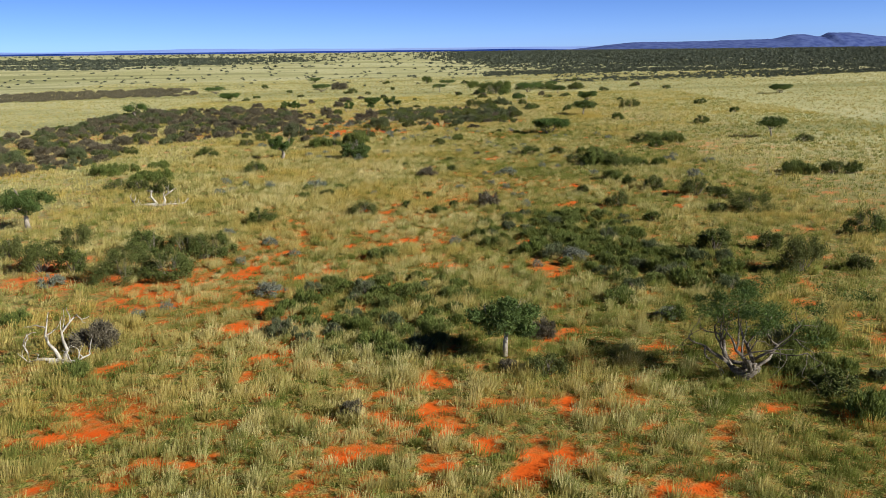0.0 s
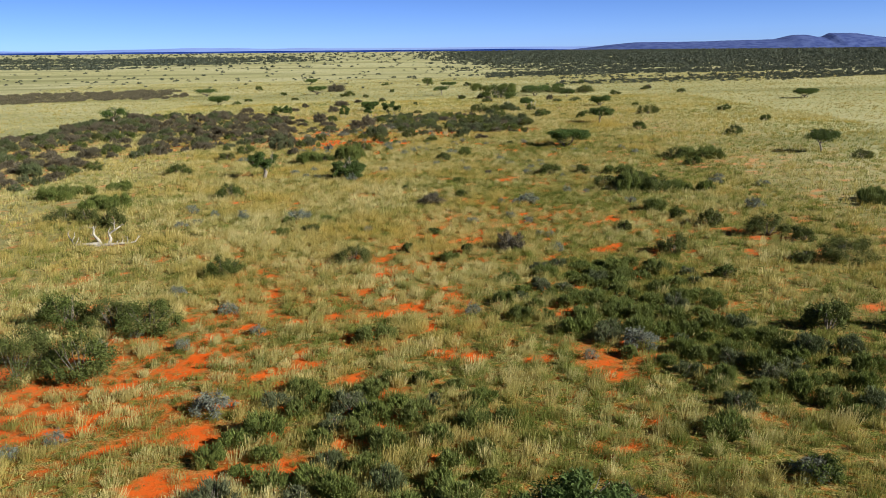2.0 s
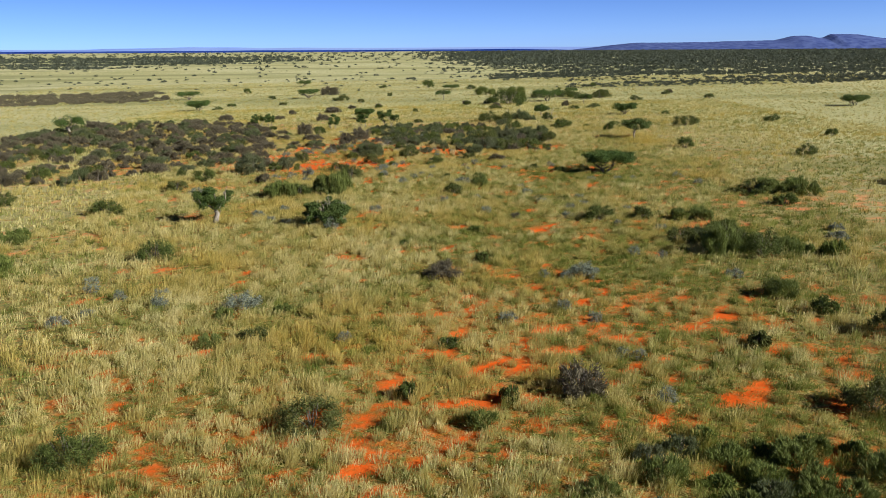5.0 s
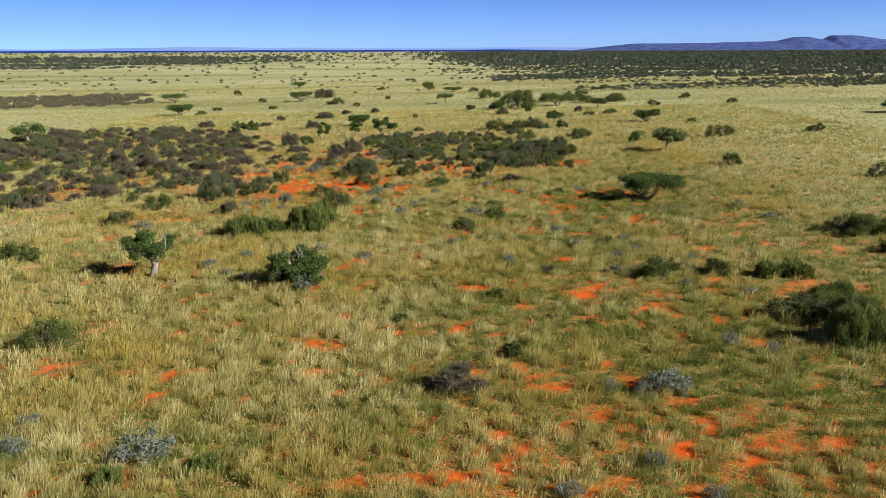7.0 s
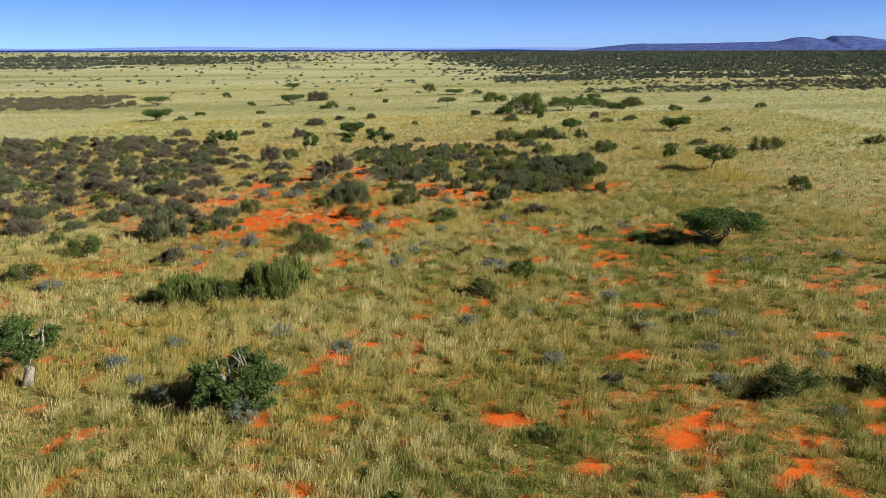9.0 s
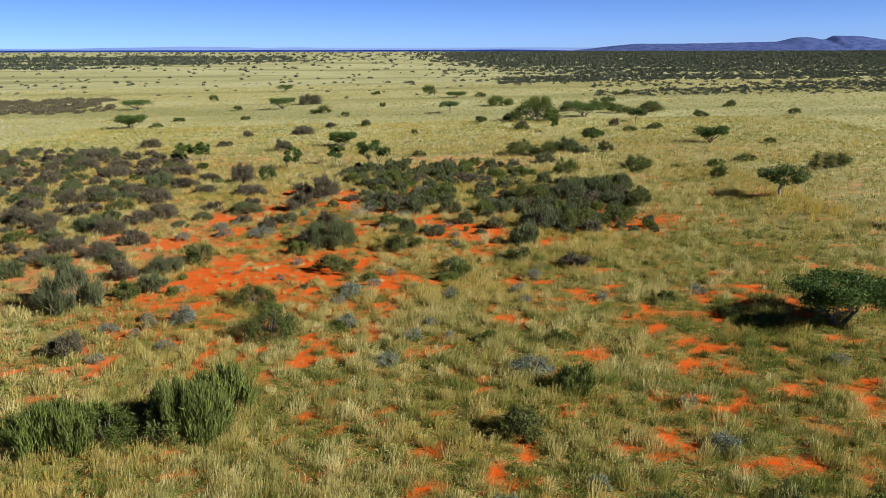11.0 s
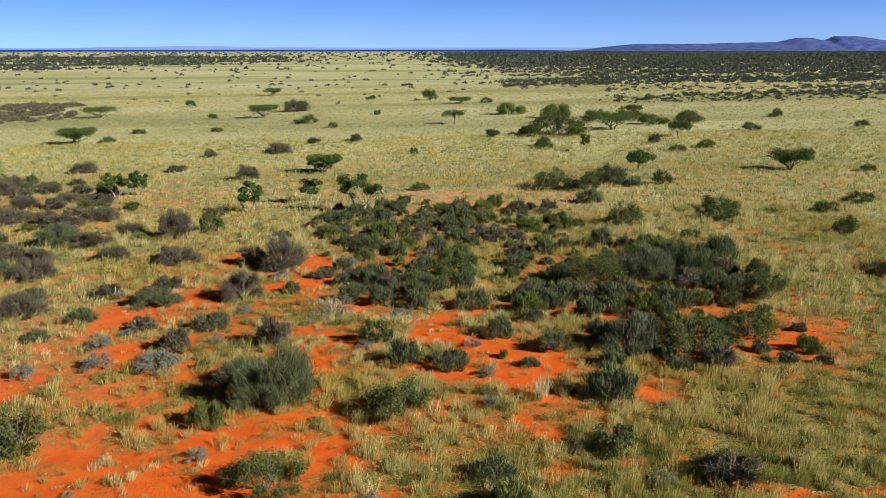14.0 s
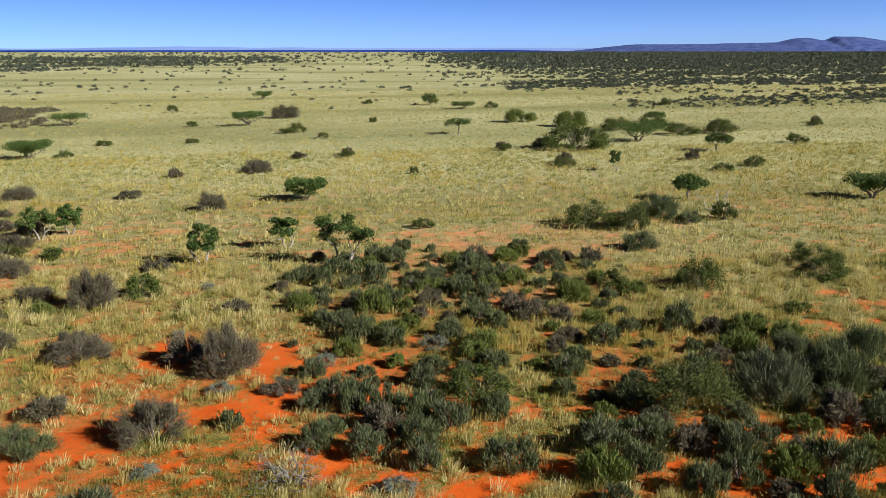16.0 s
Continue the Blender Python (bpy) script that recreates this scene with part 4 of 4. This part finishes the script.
bush("thorn", -5.0, 202.3, 2.25, 0.76)
bush("brown", -39.3, 204.6, 2.56, 0.87)
bush("brown", -38.7, 199.2, 2.86, 0.97)
bush("thorn", -30.8, 194.2, 2.24, 0.77)
bush("brown", -32.0, 189.1, 3.91, 1.33)
bush("brown", -23.3, 181.5, 3.21, 2.29)
bush("thorn", -21.2, 183.6, 2.21, 1.44)
bush("brown", -27.2, 183.1, 2.63, 1.03)
bush("brown", -32.1, 182.6, 2.24, 1.26)
bush("brown", -28.7, 179.1, 3.49, 1.19)
bush("broom", -25.6, 180.4, 1.62, 0.72)
bush("brown", -25.7, 174.9, 2.91, 0.99)
bush("brown", -20.5, 173.0, 3.26, 1.11)
bush("brown", -15.6, 172.4, 2.47, 1.22)
bush("brown", -13.3, 171.0, 3.28, 2.11)
bush("grey", -17.8, 185.2, 1.02, 0.51)
bush("brown", -14.5, 164.0, 2.85, 1.61)
bush("brown", -19.3, 166.4, 2.17, 0.90)
bush("olive", -19.1, 163.2, 2.99, 1.02)
bush("brown", -22.4, 165.0, 2.36, 0.80)
bush("brown", -11.3, 156.0, 1.96, 1.47)
bush("brown", -15.8, 155.5, 1.86, 1.11)
bush("brown", -18.4, 158.7, 1.78, 0.70)
bush("olive", -15.0, 158.8, 2.23, 0.76)
bush("grey", -19.6, 156.0, 1.49, 0.74)
bush("grey", -15.8, 152.7, 2.39, 0.81)
bush("brown", -11.7, 151.3, 2.95, 1.01)
bush("thorn", -6.5, 155.9, 2.05, 1.06)
bush("olive", -5.1, 152.8, 1.68, 1.20)
bush("olive", -3.2, 152.5, 2.20, 0.78)
bush("olive", -0.7, 156.3, 1.47, 0.97)
bush("olive", -1.8, 161.4, 2.39, 1.03)
bush("grey", -5.5, 159.7, 1.66, 0.56)
bush("grey", -2.0, 154.9, 1.05, 0.44)
bush("grey", -1.5, 151.2, 1.00, 0.50)
bush("grey", -9.2, 171.6, 1.41, 0.54)
bush("grey", -13.9, 161.2, 1.20, 0.47)
bush("grey", -14.1, 156.3, 0.88, 0.44)
bush("grey", -18.8, 157.6, 0.87, 0.42)
bush("grey", -10.1, 154.3, 1.08, 0.51)
bush("grey", -7.0, 154.8, 1.00, 0.50)
bush("grey", -13.1, 168.4, 1.43, 0.49)
bush("brown", -10.6, 168.3, 1.71, 0.58)
bush("thorn", 5.4, 166.1, 4.51, 1.83)
bush("olive", 8.9, 166.3, 3.50, 1.92)
bush("olive", 12.0, 167.7, 3.07, 1.82)
bush("thorn", -2.6, 167.3, 3.16, 1.51)
bush("olive", 3.0, 162.9, 2.49, 0.96)
bush("olive", 1.6, 154.4, 1.81, 0.88)
bush("olive", 5.0, 154.1, 2.70, 1.69)
bush("thorn", 7.8, 153.9, 3.80, 1.65)
bush("thorn", 11.0, 155.8, 3.40, 1.50)
bush("thorn", 11.1, 183.2, 3.39, 1.97)
bush("thorn", 6.2, 183.9, 2.37, 0.96)
bush("thorn", 18.9, 184.5, 3.55, 1.39)
bush("olive", 11.8, 160.9, 1.48, 0.78)
bush("thorn", 8.2, 201.9, 5.40, 2.22)
bush("thorn", 11.0, 200.7, 4.37, 2.04)
bush("olive", 14.4, 205.2, 4.12, 1.82)
bush("olive", 16.1, 202.3, 2.50, 1.09)
bush("thorn", 19.4, 203.8, 2.55, 1.42)
bush("olive", 10.1, 193.6, 2.75, 1.15)
bush("grey", -4.3, 173.7, 1.91, 0.70)
bush("olive", -5.1, 165.3, 1.60, 1.20)
bush("olive", -7.3, 166.4, 1.90, 1.37)
bush("olive", -4.6, 161.5, 1.45, 1.09)
bush("olive", -6.2, 166.2, 1.49, 1.12)
bush("brown", 28.5, 243.2, 2.28, 1.39)
bush("brown", 12.2, 242.0, 2.71, 1.49)
bush("thorn", 34.4, 237.8, 2.90, 1.13)
bush("olive", 11.7, 260.8, 3.48, 1.56)
bush("brown", 5.9, 259.7, 2.25, 1.09)
bush("brown", 66.4, 294.7, 2.40, 1.43)
bush("thorn", 44.2, 280.6, 4.77, 2.18)
bush("thorn", 27.4, 284.9, 6.10, 2.37)
bush("thorn", 34.2, 287.5, 7.23, 2.78)
bush("broom", 10.5, 161.3, 1.45, 0.74)
bush("broom", 11.2, 158.0, 1.11, 0.48)
bush("broom", 14.7, 177.9, 1.74, 0.59)
bush("broom", 11.5, 175.6, 1.99, 0.74)
bush("broom", 23.9, 187.0, 1.22, 0.53)
bush("broom", -13.9, 152.9, 0.75, 0.40)
bush("broom", -5.5, 155.1, 0.81, 0.40)
bush("broom", -0.7, 153.4, 0.58, 0.40)
bush("olive", 0.3, 152.3, 1.11, 0.40)
bush("olive", 4.1, 159.2, 1.59, 1.12)
bush("olive", 4.1, 155.4, 1.63, 1.16)
bush("olive", 7.7, 158.3, 1.56, 1.10)
bush("olive", 1.2, 158.7, 1.35, 0.67)
bush("brown", -48.1, 203.4, 5.54, 1.88)
bush("brown", -35.1, 197.7, 3.31, 1.18)
bush("brown", -33.5, 185.9, 3.80, 1.29)
bush("brown", -32.8, 174.9, 3.65, 1.26)
bush("brown", -28.7, 169.6, 3.36, 1.44)
bush("brown", -26.9, 159.1, 2.47, 1.09)
bush("olive", -23.0, 157.1, 1.64, 0.56)
bush("olive", -22.1, 160.3, 1.91, 0.65)
bush("olive", -26.5, 164.4, 2.06, 0.72)
bush("brown", -21.7, 174.5, 2.44, 0.83)
bush("thorn", 20.0, 188.0, 4.17, 1.42)
bush("thorn", 26.0, 178.2, 2.16, 1.28)
bush("thorn", 33.4, 191.2, 2.88, 1.11)
bush("thorn", 43.2, 209.8, 2.16, 0.75)
bush("broom", 28.6, 187.0, 2.44, 0.83)
bush("olive", -1.9, 142.3, 1.84, 0.66)
bush("broom", -2.3, 139.4, 1.31, 0.48)
bush("grey", -16.5, 153.8, 1.66, 0.57)
bush("grey", -18.6, 153.2, 1.91, 0.65)
bush("grey", 3.3, 141.8, 1.22, 0.41)
bush("grey", 3.0, 139.9, 0.92, 0.40)
bush("grey", 1.7, 137.0, 1.20, 0.46)
bush("grey", -2.1, 136.6, 1.02, 0.40)
bush("grey", -7.7, 137.3, 1.55, 0.53)
bush("broom", -6.8, 139.4, 1.12, 0.53)
bush("grey", -4.2, 137.6, 0.78, 0.39)
bush("broom", -18.2, 140.6, 0.78, 0.40)


# ---- thickets and broom patches ----
scatter(BROOM_PATCHES, ["broom", "broom", "broom", "broom", "olive"], 1.06, (0.9, 1.8), (0.36, 0.52))
scatter([(6.5, 158.0, 5.5, 6.0), (10.0, 166.0, 5.0, 7.0)], ["thorn", "olive", "olive"], 2.3, (1.7, 3.2), (0.42, 0.6))
scatter(BROWN_THICKETS, ["brown", "brown", "brown", "olive", "brown", "thorn", "olive"], 2.5, (1.4, 3.4), (0.32, 0.52))
scatter(BROWN_SPARSE, ["brown", "brown", "olive", "thorn"], 4.3, (1.4, 3.0), (0.34, 0.5))
scatter(OLIVE_THICKETS, ["olive", "olive", "olive", "olive", "brown", "broom"], 1.38, (0.9, 2.2), (0.40, 0.62))
scatter(SAND_NORTH, ["grey", "olive", "grey", "broom", "grey"], 2.7, (0.45, 1.15), (0.42, 0.62))


# ---- grass ----
def tufts(rng, n, x0, x1, y0, y1, keep, per, height, width, greener):
    """Grass tufts over a stretch of the plan where keep(x, y) holds; per blades each."""
    x, y = rng.uniform(x0, x1, n), rng.uniform(y0, y1, n)
    ok = keep(x, y)
    c = grass_cover(x, y)
    ok &= rng.random(n) < np.clip(c * 1.02 + 0.24, 0, 1)
    x, y, c = x[ok], y[ok], c[ok]
    n = len(x)
    green = wave(x, y, 7.0, 21) * 0.4 + wave(x, y, 1.2, 22) * 0.6
    tone = np.clip((green - 0.48) * 2.0 + greener + 0.34 * np.clip((x + 2.0) / 12.0, 0, 1) * np.clip((165.0 - y) / 40.0, 0, 1) + 0.34 * inside(x, y, BROOM_PATCHES + OLIVE_THICKETS + GREEN_GRASS) + rng.normal(size=n) * 0.46, 0, 1)
    shade = rng.random(n) ** 1.2
    tall = height * rng.uniform(0.6, 1.35, n) * (1.15 - 0.45 * tone) * (0.42 + 0.58 * c)
    wide = rng.uniform(0.14, 0.38, n) * (0.55 + 0.45 * c)
    i = np.repeat(np.arange(n), per)
    k = len(i)
    a, r = rng.uniform(0, 6.283, k), np.sqrt(rng.uniform(0, 1, k))
    foot = np.stack([x[i] + np.cos(a) * r * wide[i], y[i] + np.sin(a) * r * wide[i], np.zeros(k)], 1)
    foot[:, 2] = rise(foot[:, 0], foot[:, 1]) - 0.02
    r = np.where(rng.random(k) < 0.12, r * 1.6, r)
    lean = 0.30 * r
    h = tall[i] * rng.uniform(0.55, 1.1, k) * (1.0 - 0.25 * r)
    out = np.stack([np.cos(a) * lean + 0.10, np.sin(a) * lean + 0.05, np.full(k, 0.97) - 0.22 * r], 1)
    out += rng.normal(size=(k, 3)) * [0.10, 0.10, 0.04]
    tip = foot + out * h[:, None]
    # every other stalk carries a feathery head: it widens upwards
    head = rng.random(k) < 0.45
    low, high = np.where(head[:, None], tip, foot), np.where(head[:, None], foot + (tip - foot) * 0.15, tip)
    v, f = blades(rng, low, high, width * rng.uniform(0.6, 1.4, k) * np.where(head, 0.75, 1.0) * np.clip(tall[i] / (0.8 * height), 0.4, 1.0))
    along = np.where(head[:, None], [1.0, 1.0, 0.15], [0.0, 0.0, 1.0]).ravel()
    return v, np.repeat(tone[i], 3), along, np.repeat(shade[i], 3)


def herb_layer(rng, n, x0, x1, y0, y1, keep, size):
    """Low leafy herbs and short grass between the tufts."""
    x, y = rng.uniform(x0, x1, n), rng.uniform(y0, y1, n)
    c = grass_cover(x, y)
    ok = keep(x, y) & (rng.random(n) < c * 1.05 - 0.06)
    x, y = x[ok], y[ok]
    n = len(x)
    p = np.stack([x, y, rise(x, y) + rng.uniform(0.02, 0.22, n)], 1)
    v, f = leaves(rng, p, np.full(n, size))
    tone = np.clip(0.0 + 0.95 * wave(x, y, 0.9, 24) + rng.normal(size=n) * 0.15, 0, 1)
    return v, np.repeat(tone, 3), np.full(3 * n, 0.6), np.repeat(rng.random(n) * 0.7, 3)


def grass_stretch(depth_lo, depth_hi, density, per, height, width, seed, greener, herbs=0.0, herb_size=0.1):
    """All grass that the flight passes at between these distances."""
    rng = np.random.default_rng(seed)
    half, y0, y1 = depth_hi * 0.56 + 4.0, 16.0, 135.0 + depth_hi

    def keep(x, y):
        d = np.maximum(np.maximum(y - 135.0, 18.0), (np.abs(x + 1.5) - 2.0) / 0.53)
        seen = np.abs(x) < 0.56 * y + 6
        return (d >= depth_lo) & (d < depth_hi) & seen

    area = 2 * half * (y1 - y0)
    grass = tufts(rng, int(density * area), -half, half, y0, y1, keep, per, height, width, greener)
    low = herb_layer(rng, int(herbs * area), -half, half, y0, y1, keep, herb_size)
    return [np.concatenate(pair) for pair in zip(grass, low)]


def build_grass():
    sets = [
        grass_stretch(0, 25, 4.6, 98, 0.55, 0.017, 31, 0.24, 26, 0.06),
        grass_stretch(25, 55, 3.5, 46, 0.57, 0.027, 32, 0.22, 10, 0.08),
        grass_stretch(55, 125, 3.0, 11, 0.50, 0.060, 33, 0.20),
        grass_stretch(125, 340, 0.75, 5, 0.34, 0.15, 34, 0.16),
    ]
    v = np.concatenate([s[0] for s in sets])
    me = mesh_from("grass", v, np.arange(len(v)).reshape(-1, 3), GRASS, (("tone", np.concatenate([s[1] for s in sets])), ("along", np.concatenate([s[2] for s in sets])), ("shade", np.concatenate([s[3] for s in sets]))))
    tagged(new("grass", me), "dry yellow and green grass tufts on red sand", "grass", kind="stuff")


build_grass()


# ---- far scrub, past what can be counted ----
def clumps(rng, x, y, width, height, per, share):
    i = np.repeat(np.arange(len(x)), per)
    k = len(i)
    d = rng.normal(size=(k, 3))
    d /= np.linalg.norm(d, axis=1)[:, None]
    d[:, 2] = np.abs(d[:, 2])
    c = np.stack([x[i], y[i], rise(x[i], y[i])], 1) + d * np.stack([width[i] * 0.42, width[i] * 0.42, height[i] * 0.75], 1) * rng.uniform(0.5, 1.0, (k, 1))
    return leaves(rng, c, width[i] * share)


def build_far_scrub():
    rng = np.random.default_rng(51)
    n = 130000
    y = 250 + 3700 * rng.random(n) ** 2.1
    x = rng.uniform(-0.66, 0.66, n) * y
    s = x / (y - 70)
    front = 345 + 90 * (s < 0.16) + 160 * (s < 0.06) + 40 * (wave(x, y, 60, 63) - 0.5)
    rough = 0.5 * wave(x, y, 70, 64) + 0.5 * wave(x, y, 25, 65) - 0.5
    belt = np.clip((s + 0.02 + 0.12 * rough) * 9, 0, 1) * (y > front) * np.clip((4100 - y) / 700, 0, 1)
    left = np.clip((-0.12 - s + 0.2 * rough) * 6, 0, 1) * (y > 760 + 900 * np.clip(s + 0.4, 0, 1) + 300 * rough) * (y < 1600 + 500 * rough)
    streak = wave(x * 0.22, y, 55, 61) * 0.55 + wave(x * 0.4, y, 20, 62) * 0.45
    thick = inside(x, y, FAR_THICKETS)
    p = 0.008 * (y > 330) + 0.014 * (y > 480) + 0.03 * (streak > 0.66) * (y > 420) + belt * np.clip((streak - 0.27) * 2.9, 0.06, 0.85) + left * np.clip((streak - 0.36) * 2.6, 0.02, 0.7)
    ok = rng.random(n) < p
    x, y = x[ok], y[ok]
    w = rng.uniform(1.2, 4.2, len(x)) * np.clip(y / 600, 0.6, 3.0)
    close = y < 620
    v, f = clumps(rng, x[close], y[close], w[close], w[close] * 0.42, 34, 0.17)
    v2, f2 = clumps(rng, x[~close], y[~close], w[~close], w[~close] * 0.40, 12, 0.28)
    v, f = np.concatenate([v, v2]), np.concatenate([f, f2 + len(v)])
    tagged(new("far_scrub", mesh_from("far_scrub", v, f, HAZED_LEAF)), "dark scrub and trees scattered over the far plain", "scrub", kind="stuff")
    x, y = np.zeros(0), np.zeros(0)
    for cx, cy, rx, ry in FAR_THICKETS:
        k = int(rx * ry * 0.30)
        a, r = rng.uniform(0, 6.283, k), np.sqrt(rng.random(k))
        x, y = np.append(x, cx + rx * r * np.cos(a)), np.append(y, cy + ry * r * np.sin(a))
    w = rng.uniform(1.6, 4.0, len(x))
    v, f = clumps(rng, x, y, w, w * 0.45, 150, 0.085)
    tagged(new("far_thicket", mesh_from("far_thicket", v, f, BROWN)), "grey-brown thicket of low bushes on the far plain", "scrub", kind="stuff")


build_far_scrub()
